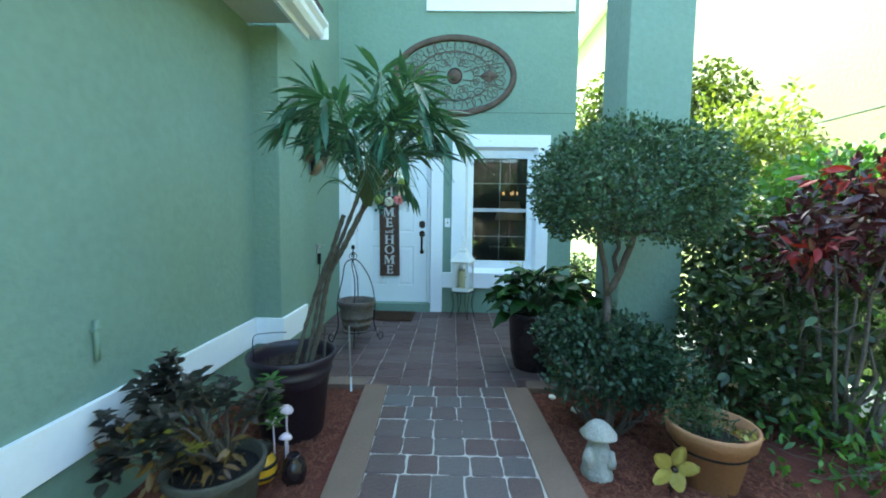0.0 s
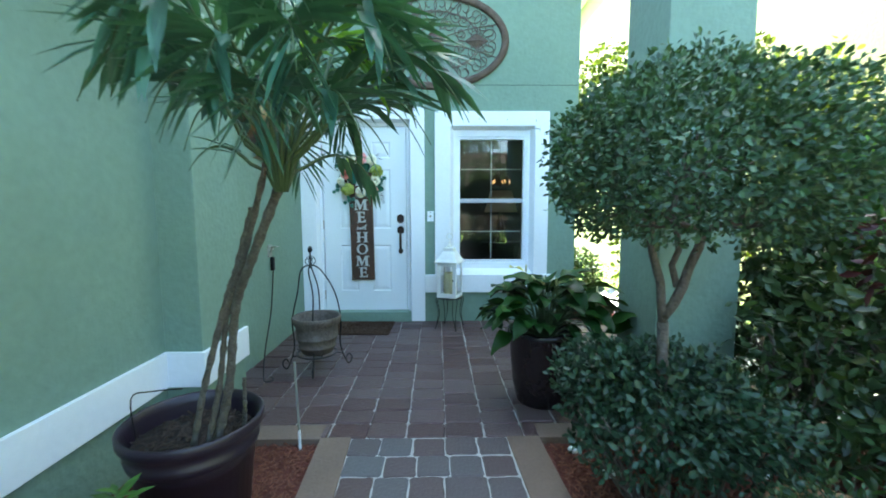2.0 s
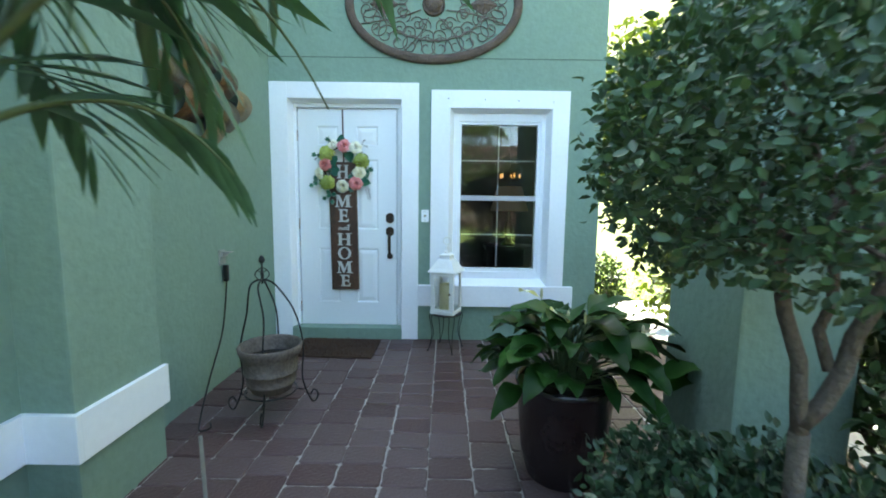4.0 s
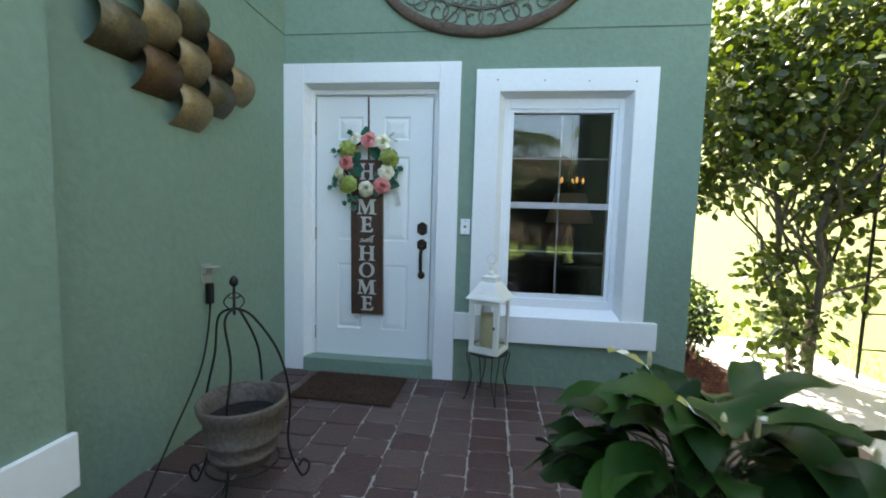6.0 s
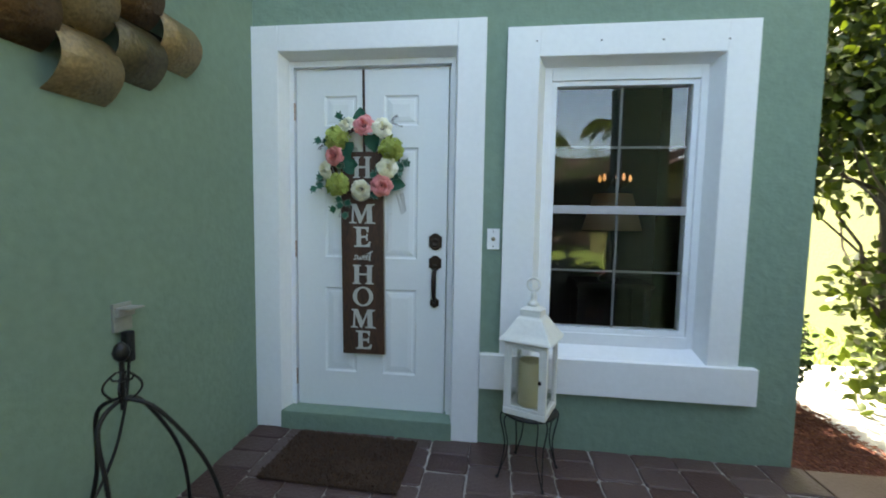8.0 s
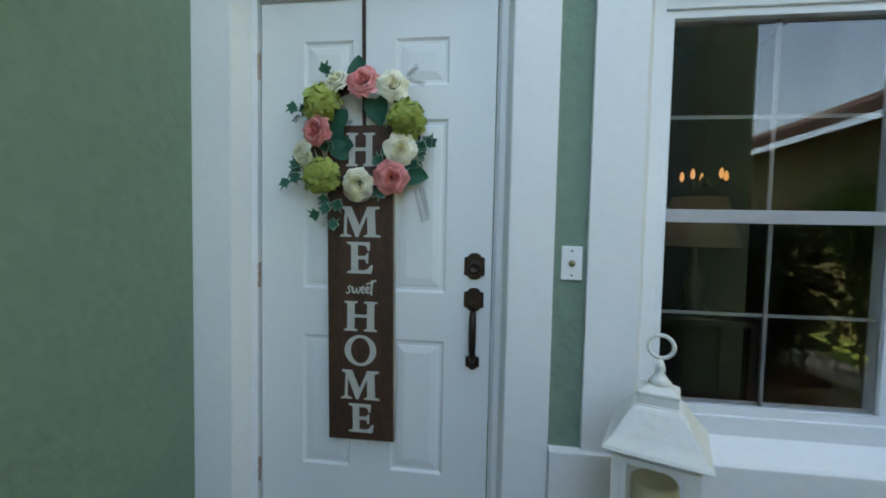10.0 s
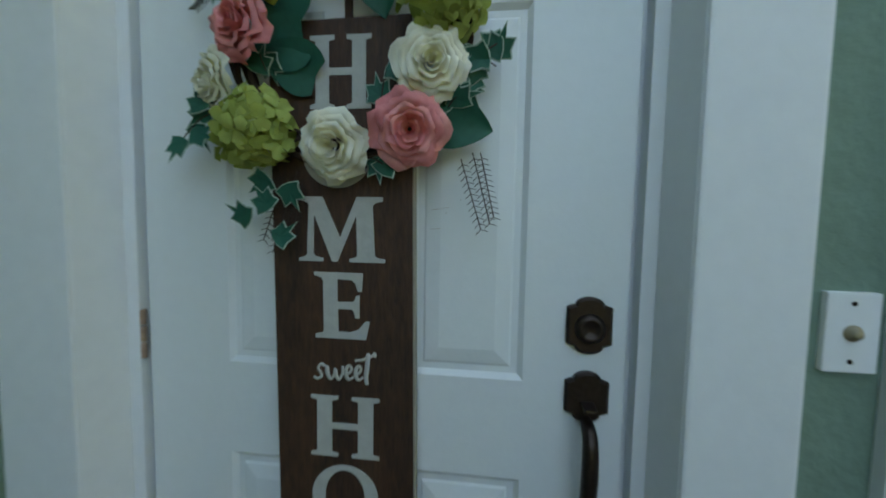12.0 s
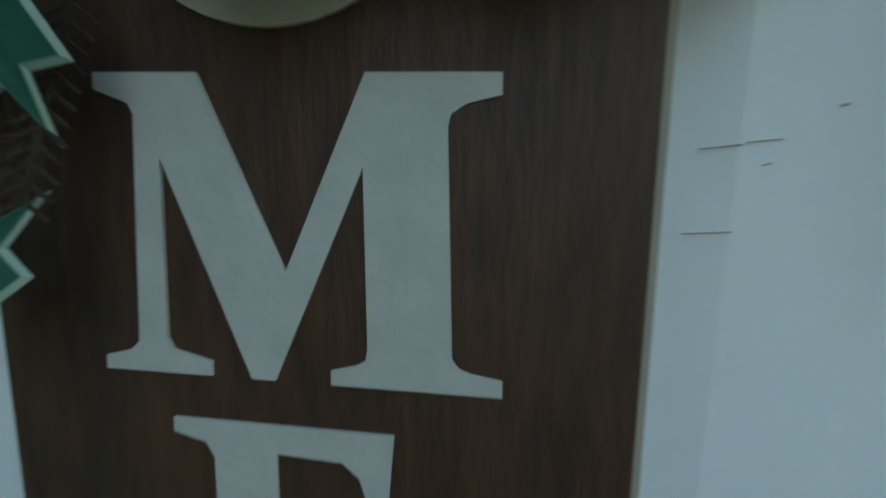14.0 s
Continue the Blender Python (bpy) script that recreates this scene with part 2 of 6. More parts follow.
def branch(bm, rng, a, b, r0, r1, sag=0.05, steps=5, seg=6):
    a, b = Vector(a), Vector(b)
    L = (b - a).length
    pts = [a]
    for i in range(1, steps):
        t = i / steps
        pts.append(a.lerp(b, t) + Vector((rng.uniform(-1, 1), rng.uniform(-1, 1), rng.uniform(-1, 1))) * L * sag)
    pts.append(b)
    tube(pts, [r0 + (r1 - r0) * i / steps for i in range(steps + 1)], seg, bm)
    return pts

# ---- setting ----
FRONT, SIDE, CORNER = 6.02, -0.24, 2.81      # front wall face, porch side wall face, right corner of the house

# front wall with the door and window openings
bm = boxes((SIDE - 0.2, -0.084, FRONT, 6.30, -0.3, 7.2), (-0.084, 0.976, FRONT, 6.30, 2.252, 7.2), (0.976, 1.400, FRONT, 6.30, -0.3, 7.2),
           (1.400, 2.352, FRONT, 6.30, -0.3, 0.50), (1.400, 2.352, FRONT, 6.30, 2.180, 7.2), (2.352, CORNER, FRONT, 6.30, -0.3, 7.2))
bmesh.ops.remove_doubles(bm, verts=bm.verts, dist=1e-4)
structure("wall_front", bm, STUCCO, "sage green stucco house wall around door and window")
structure("wall_house_side", boxes((CORNER - 0.2, CORNER, 6.30, 7.8, -0.3, 7.2)), STUCCO, "sage green stucco side of the house")
structure("wall_house_back", boxes((-6, CORNER - 0.2, 7.6, 7.8, -0.3, 7.2)), STUCCO, "plain green wall closing the house")
structure("roof_house", boxes((-6.5, CORNER + 0.12, 5.95, 8.1, 7.2, 7.4)), TRIM, "flat roof slab of the house")
structure("wall_porch_side", boxes((SIDE - 0.2, SIDE, 4.115, FRONT, -0.3, 7.2)), STUCCO, "sage green stucco porch side wall")
structure("pilaster", boxes((SIDE - 0.2, -0.03, 3.63, 4.115, -0.3, 2.62), bevel=0.012), STUCCO, "green stucco pilaster at the end of the garage wall")
structure("wall_garage", boxes((SIDE - 0.2, -0.235, -9.0, 3.63, -0.3, 2.62)), STUCCO, "long sage green stucco garage wall")
structure("wall_above_garage", boxes((SIDE - 0.4, SIDE - 0.2, 3.7, 4.115, 2.62, 7.2)), STUCCO, "green wall above the pilaster")
# white band along the garage wall and round the pilaster
structure("trim_band", boxes((-0.2352, -0.212, -9.0, 3.607, 0.295, 0.49), (-0.2352, -0.007, 3.607, 3.631, 0.295, 0.49), (-0.0305, -0.007, 3.631, 4.13, 0.295, 0.49), bevel=0.003), TRIM, "white painted stucco band low on the wall")
# square column at the porch edge
structure("column", boxes((2.475, 2.93, 3.63, 4.115, -0.2, 7.0), bevel=0.012), STUCCO, "tall square sage green stucco column")
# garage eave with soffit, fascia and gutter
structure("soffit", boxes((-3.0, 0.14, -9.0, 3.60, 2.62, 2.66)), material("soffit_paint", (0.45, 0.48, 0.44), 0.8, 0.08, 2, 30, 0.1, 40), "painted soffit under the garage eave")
structure("fascia", boxes((0.14, 0.165, -9.0, 3.74, 2.56, 2.76)), TRIM, "white fascia board")
gut = tagged(new("gutter"), "white aluminium gutter along the garage eave", "gutter")
gut.location = (0.165, -2.6, 2.60)
prof = [(0.0, 0.0), (0.06, 0.0), (0.085, 0.03), (0.085, 0.07), (0.115, 0.10), (0.115, 0.125), (0.105, 0.125), (0.105, 0.105), (0.075, 0.075), (0.075, 0.035), (0.055, 0.01), (0.0, 0.01)]
bm = bmesh.new()
ra = [bm.verts.new((x, -6.4, z)) for x, z in prof]
rb = [bm.verts.new((x, 6.42, z)) for x, z in prof]
for i in range(len(prof)):
    j = (i + 1) % len(prof)
    bm.faces.new((ra[i], ra[j], rb[j], rb[i]))
bm.faces.new(ra[::-1])
bm.faces.new(rb)
bmesh.ops.recalc_face_normals(bm, faces=bm.faces)
part("trough", bm, TRIM, gut)
part("end_cap", boxes((0.0, 0.118, 6.42, 6.424, 0.0, 0.127)), TRIM, gut)
# garage roof
bm = bmesh.new()
vs = [bm.verts.new(c) for c in ((0.26, -9, 2.77), (0.26, 3.78, 2.77), (-5, 3.78, 4.7), (-5, -9, 4.7), (0.26, -9, 2.80), (0.26, 3.78, 2.80), (-5, 3.78, 4.85), (-5, -9, 4.85))]
for f in ((0, 1, 2, 3), (7, 6, 5, 4), (0, 4, 5, 1), (1, 5, 6, 2), (2, 6, 7, 3), (3, 7, 4, 0)):
    bm.faces.new([vs[i] for i in f])
ROOFTILE = material("clay_roof_tile", (0.055, 0.034, 0.027), 0.8, 0.3, 6, 40, 0.5, 30, island=1.0)
structure("roof_garage", bm, ROOFTILE, "clay tiled garage roof")

# control joint scored in the stucco, the groove's shadow put into its dark green
GROOVE = material("groove_shadow_caulk", (0.10, 0.14, 0.11), 0.9, 0.2, 8, 50)
structure("trim_control_joint", boxes((SIDE, CORNER, FRONT - 0.003, FRONT + 0.01, 2.604, 2.612), (SIDE - 0.01, SIDE + 0.003, 4.115, FRONT, 2.604, 2.612)), GROOVE, "thin dark control joint line in the stucco")

def skew(bm):
    """The path runs a little off square to the house."""
    for v in bm.verts:
        v.co.x += SKEW * (3.6 - v.co.y)
    return bm


SKEW = 0.046
# ground: soil sheet, lawn, mulch beds, paths
structure("ground", boxes((-60, 120, -80, 140, -0.5, -0.16)), GRASS, "grassy ground")
structure("mulch_bed_left", skew(boxes((-0.42, 0.625, -3, 3.58, -0.2, -0.035))), MULCHBASE, "red bark mulch bed by the garage wall", False)
structure("mulch_bed_right", skew(boxes((1.815, 4.0, -3, 3.58, -0.2, -0.035))), MULCHBASE, "red bark mulch bed beside the path")
structure("mulch_bed_corner", boxes((CORNER, 3.45, 6.004, 9.0, -0.2, -0.03)), MULCHBASE, "red bark mulch at the house corner")
structure("kerb_left", skew(boxes((0.610, 0.780, -3, 3.60, -0.2, 0.004), bevel=0.006)), KERB, "smooth tan concrete edging beside the path")
structure("kerb_right", skew(boxes((1.648, 1.828, -3, 3.60, -0.2, 0.004), bevel=0.006)), KERB, "smooth tan concrete edging beside the path")
structure("kerb_porch_left", boxes((-0.235, 0.608, 3.586, 3.735, -0.2, 0.003), bevel=0.006), KERB, "tan concrete edging at the porch")
structure("kerb_porch_right", boxes((1.832, 3.60, 3.586, 3.735, -0.2, 0.003), bevel=0.006), KERB, "tan concrete edging at the porch")
structure("kerb_porch_side", boxes((2.862, 3.55, 3.737, 6.0, -0.2, 0.0), bevel=0.006), KERB, "tan concrete edging at the side of the porch")
structure("pavement_side", boxes((3.45, 4.75, 6.0, 8.0, -0.2, -0.06), (3.56, 4.75, 5.0, 6.0, -0.2, -0.06)), CONCRETE, "pale concrete side walk in the sun")
structure("pavement_side_north", boxes((3.60, 4.75, -3, 5.0, -0.2, -0.085)), CONCRETE, "pale concrete side walk")
structure("wall_neighbour", boxes((5.8, 6.1, 3.0, 34, -0.3, 7.5)), NEIGHBOUR, "cream stucco wall of the neighbouring house")
structure("trim_neighbour_joint", boxes((5.796, 5.81, 3.0, 34, 2.50, 2.512)), GROOVE, "thin dark joint line in the neighbouring wall")
structure("wall_neighbour_garage", boxes((5.8, 6.1, -12, 3.0, -0.3, 2.85)), NEIGHBOUR, "cream stucco wall of the neighbouring garage")
structure("roof_neighbour", boxes((5.60, 9.0, 2.9, 34.4, 7.5, 7.66)), TRIM, "eave of the neighbouring house")
bm = bmesh.new()
vs = [bm.verts.new(c) for c in ((5.35, -12, 2.80), (5.35, 3.0, 2.80), (9.5, 3.0, 4.5), (9.5, -12, 4.5), (5.35, -12, 2.95), (5.35, 3.0, 2.95), (9.5, 3.0, 4.65), (9.5, -12, 4.65))]
for f in ((3, 2, 1, 0), (4, 5, 6, 7), (0, 1, 5, 4), (1, 2, 6, 5), (2, 3, 7, 6), (3, 0, 4, 7)):
    bm.faces.new([vs[i] for i in f])
structure("roof_neighbour_garage", bm, ROOFTILE, "clay tiled roof of the neighbouring garage")
structure("floor_base", boxes((SIDE, 2.86, 3.60, FRONT, -0.2, -0.010)), PORCHJOINT, "grey-brown sand bed in the porch joints")
structure("floor_base_path", skew(boxes((0.770, 1.658, -3, 3.60, -0.2, -0.006))), JOINT, "pale sand bed in the path joints")
structure("threshold", boxes((-0.079, 0.970, 5.988, 6.14, -0.1, 0.109), bevel=0.008), STUCCO, "green painted door threshold step")
# house across the way, behind the path
structure("wall_across", boxes((-14, 14, -16.3, -16, -0.3, 3.0)), material("brown_stucco", (0.09, 0.068, 0.052), 0.9, 0.1, 1, 15, 0.2, 25), "stucco wall of the house across")
bm = bmesh.new()
vs = [bm.verts.new(c) for c in ((-15, -15.4, 2.9), (15, -15.4, 2.9), (15, -21, 5.4), (-15, -21, 5.4), (-15, -15.4, 3.05), (15, -15.4, 3.05), (15, -21, 5.55), (-15, -21, 5.55))]
for f in ((3, 2, 1, 0), (4, 5, 6, 7), (0, 1, 5, 4), (1, 2, 6, 5), (2, 3, 7, 6), (3, 0, 4, 7)):
    bm.faces.new([vs[i] for i in f])
structure("roof_across", bm, ROOFTILE, "clay tiled roof of the house across")

# door surround
def splayed_liner(outer, inner, y0, y1, thick=0.03):
    """Four-sided reveal narrowing from the rectangle outer at y0 to inner at y1; rectangles are x0, x1, z0, z1."""
    bm = bmesh.new()
    grow = lambda r: (r[0] - thick, r[1] + thick, r[2] - thick, r[3] + thick)
    loops = []
    for (x0, x1, z0, z1), y in ((outer, y0), (inner, y1), (grow(inner), y1), (grow(outer), y0)):
        loops.append([bm.verts.new(c) for c in ((x0, y, z0), (x1, y, z0), (x1, y, z1), (x0, y, z1))])
    for p, q in zip(loops, loops[1:] + loops[:1]):
        for i in range(4):
            bm.faces.new((p[i], p[(i + 1) % 4], q[(i + 1) % 4], q[i]))
    bmesh.ops.recalc_face_normals(bm, faces=bm.faces)
    return bm


structure("trim_door", boxes((-0.24, -0.077, 5.996, 6.05, 0.0, 2.388), (0.968, 1.125, 5.996, 6.05, 0.0, 2.388), (-0.077, 0.968, 5.996, 6.05, 2.243, 2.388), bevel=0.006), TRIM, "wide white stucco trim round the front door")
structure("trim_door_reveal", splayed_liner((-0.0755, 0.9665, 0.02, 2.2415), (-0.052, 0.950, 0.02, 2.218), 6.003, 6.088), TRIM, "white plastered door reveal")
structure("trim_window", boxes((1.237, 1.408, 5.996, 6.05, 0.537, 2.33), (2.343, 2.497, 5.996, 6.05, 0.537, 2.33), (1.408, 2.343, 5.996, 6.05, 2.172, 2.33), bevel=0.004), TRIM, "wide white stucco trim round the window")
structure("trim_window_reveal", splayed_liner((1.4095, 2.3415, 0.530, 2.1705), (1.452, 2.299, 0.600, 2.140), 6.001, 6.090), TRIM, "white splayed window reveal with a sloping sill")
structure("sill_window", boxes((1.127, 2.589, 5.974, 6.05, 0.335, 0.535), bevel=0.006), TRIM, "deep white stucco window sill band")
structure("trim_door_jamb", boxes((-0.090, -0.026, 6.0885, 6.19, 0.11, 2.236), (0.926, 0.985, 6.0885, 6.19, 0.11, 2.236), (-0.026, 0.926, 6.0885, 6.19, 2.184, 2.236), (-0.026, -0.018, 6.125, 6.19, 0.11, 2.184), (0.914, 0.926, 6.125, 6.19, 0.11, 2.184), (-0.018, 0.914, 6.125, 6.19, 2.166, 2.184), bevel=0.002), TRIM, "white wooden door jamb")
structure("trim_upper_window", boxes((0.883, 2.746, 5.99, 6.04, 3.85, 4.02), (0.883, 1.04, 5.99, 6.04, 4.02, 5.6), (2.59, 2.746, 5.99, 6.04, 4.02, 5.6), (1.04, 2.59, 5.99, 6.04, 5.45, 5.6), bevel=0.004), TRIM, "white trim round the upper window")
structure("window_2", boxes((1.04, 2.59, 6.005, 6.016, 4.02, 5.45)), material("upper_pane", (0.02, 0.025, 0.03), 0.05, 0.1), "dark upper window")

# ---- front door ----
def panel_door():
    """Six-panel slab, panels pressed in with a raised field."""
    door = tagged(thing("door_1", (0.4487, 6.1000, 0.1122), "white six-panel front door, closed", "door"), kind="structure")
    W, H = 0.914, 2.03
    cols = [(0.173, 0.372), (0.536, 0.741)]
    rows = [(0.22, 0.745), (0.93, 1.585), (1.71, 1.885)]
    bm = bmesh.new()
    xs = sorted({0, W, *[v for c in cols for v in c]})
    zs = sorted({0, H, *[v for r in rows for v in r]})
    ox = -0.457
    def q(a, b, c, d):
        bm.faces.new([bm.verts.new((x + ox, y, z)) for x, y, z in (a, b, c, d)])
    for i in range(len(xs) - 1):
        for k in range(len(zs) - 1):
            x0, x1, z0, z1 = xs[i], xs[i + 1], zs[k], zs[k + 1]
            if (x0, x1) in cols and (z0, z1) in rows:
                rings = [(0, 0), (0.010, 0.009), (0.022, 0.009), (0.026, 0.006), (0.052, 0.001)]
                for (o0, y0), (o1, y1) in zip(rings, rings[1:]):
                    A = [(x0 + o0, y0, z0 + o0), (x1 - o0, y0, z0 + o0), (x1 - o0, y0, z1 - o0), (x0 + o0, y0, z1 - o0)]
                    B = [(x0 + o1, y1, z0 + o1), (x1 - o1, y1, z0 + o1), (x1 - o1, y1, z1 - o1), (x0 + o1, y1, z1 - o1)]
                    for j in range(4):
                        q(A[j], A[(j + 1) % 4], B[(j + 1) % 4], B[j])
                o, y = rings[-1]
                q((x0 + o, y, z0 + o), (x1 - o, y, z0 + o), (x1 - o, y, z1 - o), (x0 + o, y, z1 - o))
            else:
                q((x0, 0, z0), (x1, 0, z0), (x1, 0, z1), (x0, 0, z1))
    for a, b in (((0, 0), (0, H)), ((W, H), (W, 0)), ((0, H), (W, H)), ((W, 0), (0, 0))):
        q((a[0], 0, a[1]), (b[0], 0, b[1]), (b[0], 0.044, b[1]), (a[0], 0.044, a[1]))
    q((0, 0.044, 0), (0, 0.044, H), (W, 0.044, H), (W, 0.044, 0))
    bmesh.ops.remove_doubles(bm, verts=bm.verts, dist=1e-5)
    bmesh.ops.recalc_face_normals(bm, faces=bm.faces)
    door.scale = (1.01, 1.0, 1.01)
    part("slab", bm, DOORWHITE, door)
    BRASS = material("tarnished_hinge", (0.42, 0.30, 0.24), 0.45, 0.3, 40, 90, metal=0.7)
    for z in (1.92, 1.10, 0.30):
        h = bmesh.new()
        for k in range(3):
            lathe([(0.0055, 0), (0.007, 0.002), (0.007, 0.030), (0.0055, 0.032)], 10, 1, h, (-0.470, -0.004, z - 0.124 - 0.05 + k * 0.034))
        box(h, -0.484, -0.4705, -0.0006, 0.003, z - 0.124 - 0.05, z - 0.124 + 0.05)
        part("hinge", h, BRASS, door, "tarnished brass hinge")
    return door


def escutcheon(w, h, depth, notch=0.014):
    """Stepped plate with arched ends."""
    out = []
    for k in range(9):
        a = math.pi * k / 8
        out.append((w * 0.32 * math.cos(a), h / 2 - 0.014 + 0.014 * math.sin(a)))
    pts = [(w / 2, h / 2 - notch - 0.004)] + [(w * 0.36, h / 2 - notch)] + out + [(-w * 0.36, h / 2 - notch), (-w / 2, h / 2 - notch - 0.004)]
    pts = pts + [(-x, -z) for x, z in pts]
    bm = bmesh.new()
    back = [bm.verts.new((x, 0, z)) for x, z in pts]
    mid = [bm.verts.new((x, -depth * 0.6, z)) for x, z in pts]
    front = [bm.verts.new((x * 0.88, -depth, z * 0.9)) for x, z in pts]
    n = len(pts)
    for a, b in ((back, mid), (mid, front)):
        for i in range(n):
            bm.faces.new((a[i], a[(i + 1) % n], b[(i + 1) % n], b[i]))
    bm.faces.new(front)
    bm.faces.new(back[::-1])
    bmesh.ops.recalc_face_normals(bm, faces=bm.faces)
    return bm


door = panel_door()
lock = thing("deadbolt", (0.8467, 6.1000, 1.1606), "dark bronze deadbolt on the front door", "deadbolt")
lock.scale = (1.01, 1.01, 1.01)
part("plate", escutcheon(0.076, 0.100, 0.012), BRONZE, lock)
bm = bmesh.new()
lathe([(0.026, 0), (0.026, 0.006), (0.021, 0.012), (0.016, 0.014), (0.014, 0.012)], 24, 1, bm)
bmesh.ops.rotate(bm, verts=bm.verts, matrix=Matrix.Rotation(radians(90), 3, "X"))
bmesh.ops.translate(bm, verts=bm.verts, vec=(0, -0.010, -0.004))
part("cylinder", bm, BRONZE, lock, smooth=True)
hs = thing("handleset", (0.8467, 6.1000, 1.0333), "dark bronze front door handle set", "door handle")
hs.scale = (1.01, 1.01, 1.01)
part("upper_plate", escutcheon(0.074, 0.090, 0.013), BRONZE, hs)
bm = escutcheon(0.052, 0.062, 0.013, 0.010)
bmesh.ops.translate(bm, verts=bm.verts, vec=(0, 0, -0.236))
part("lower_plate", bm, BRONZE, hs)
grip = smooth_path([(0, -0.008, -0.04), (0, -0.045, -0.052), (0, -0.056, -0.10), (0, -0.050, -0.16), (0, -0.040, -0.20), (0, -0.012, -0.232)], 5)
part("grip", tube(grip, [0.010 + 0.004 * math.sin(math.pi * i / (len(grip) - 1)) for i in range(len(grip))], 12), BRONZE, hs, smooth=True)
part("thumb_latch", boxes((-0.011, 0.011, -0.05, -0.012, -0.012, -0.006), bevel=0.002), BRONZE, hs)

# ---- window ----
win = tagged(thing("window_1", (1.877, 6.085, 0.553), "white single-hung window with dark room behind", "window"), kind="structure")
win.scale = (1.009, 1.0, 1.009)
part("window_frame", boxes((-0.44, -0.385, 0.0, 0.09, 0.035, 1.605), (0.385, 0.44, 0.0, 0.09, 0.035, 1.605), (-0.385, 0.385, 0.0, 0.09, 1.505, 1.605), (-0.385, 0.385, -0.005, 0.09, 0.035, 0.105), bevel=0.004), TRIM, win)
part("inner_frame", boxes((-0.385, -0.354, 0.012, 0.08, 0.105, 1.505), (0.354, 0.385, 0.012, 0.08, 0.105, 1.505), (-0.354, 0.354, 0.012, 0.08, 1.478, 1.505), (-0.354, 0.354, 0.008, 0.08, 0.105, 0.135), bevel=0.002), TRIM, win)
SASH = material("greyed_sash_paint", (0.42, 0.41, 0.43), 0.5, 0.1, 8, 40)
part("meeting_rail", boxes((-0.354, 0.354, 0.010, 0.06, 0.780, 0.826), bevel=0.003), SASH, win)
MUNTIN = material("grey_muntin", (0.30, 0.29, 0.27), 0.5, 0.1, 10)
for z0, z1, y in ((0.135, 0.780, 0.030), (0.830, 1.478, 0.045)):
    p = part("pane", boxes((-0.354, 0.354, y, y + 0.004, z0, z1)), GLASS, win)
    p.visible_shadow = False
    zm = (z0 + z1) / 2
    part("muntin", boxes((-0.006, 0.006, y + 0.006, y + 0.014, z0, z1)), MUNTIN, win)
    part("muntin", boxes((-0.354, 0.354, y + 0.015, y + 0.022, zm - 0.006, zm + 0.006)), MUNTIN, win)
# room behind the glass, its dimness put into one dark brown
ROOM = material("room_dimness_brown", (0.055, 0.042, 0.034), 0.9, 0.15, 2, 20)
structure("wall_room", boxes((1.1, 2.648, 7.55, 7.59, 0.0, 2.6), (1.06, 1.1, 6.30, 7.59, 0.0, 2.6), (2.61, 2.648, 6.30, 7.55, 0.0, 2.6)), ROOM, "room wall seen through the window, dimness in its colour")
structure("floor_room", boxes((1.1, 2.61, 6.30, 7.55, 0.0, 0.04)), ROOM, "room floor, dimness in its colour")
structure("ceiling_room", boxes((1.1, 2.61, 6.30, 7.55, 2.56, 2.6)), ROOM, "room ceiling, dimness in its colour")
bulb_mat = bpy.data.materials.new("warm_bulb")
bulb_mat.use_nodes = True
bulb_mat.node_tree.nodes["Principled BSDF"].inputs["Emission Color"].default_value = (1.0, 0.45, 0.10, 1)
bulb_mat.node_tree.nodes["Principled BSDF"].inputs["Emission Strength"].default_value = 0.10
ch = thing("chandelier", (2.15, 7.2, 1.60), "small brass chandelier with warm lit bulbs", "chandelier")
bm = tube([(0, 0, 0), (0, 0, 0.96)], 0.006)
lathe([(0.005, -0.03), (0.03, 0.0), (0.02, 0.03), (0.006, 0.05)], 16, 1, bm)
part("stem", bm, BRONZE, ch)
for k in range(5):
    a = 2 * math.pi * k / 5
    part("arm", tube(smooth_path([(0.02 * math.cos(a), 0.02 * math.sin(a), 0), (0.08 * math.cos(a), 0.08 * math.sin(a), -0.035), (0.12 * math.cos(a), 0.12 * math.sin(a), 0.02)], 4), 0.005, 6), BRONZE, ch)
    part("bulb", lathe([(0.006, 0.02), (0.014, 0.04), (0.010, 0.065), (0.002, 0.08)], 10, 1, None, (0.12 * math.cos(a), 0.12 * math.sin(a), 0)), bulb_mat, ch, "warm glowing bulb", True)
tl = thing("table_lamp", (2.17, 7.3, 0.8), "table lamp with a tan fabric shade", "lamp")
tl.scale = (1.25, 1.25, 1.25)
part("base", lathe([(0.07, 0), (0.07, 0.02), (0.03, 0.05), (0.05, 0.16), (0.02, 0.26), (0.012, 0.38)], 20), BRONZE, tl, smooth=True)
part("shade", lathe([(0.19, 0.34), (0.12, 0.58), (0.117, 0.58), (0.187, 0.34)], 28), material("tan_shade", (0.40, 0.26, 0.14), 0.9, 0.15, 8, 80), tl, smooth=True)
dk = thing("side_table", (2.17, 7.3, 0.04), "wooden side table in the room, dimness in its colour", "table")
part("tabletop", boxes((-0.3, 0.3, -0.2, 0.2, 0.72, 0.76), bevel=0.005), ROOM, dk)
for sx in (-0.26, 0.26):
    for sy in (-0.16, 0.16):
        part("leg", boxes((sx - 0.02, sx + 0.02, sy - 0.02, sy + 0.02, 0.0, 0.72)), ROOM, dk)

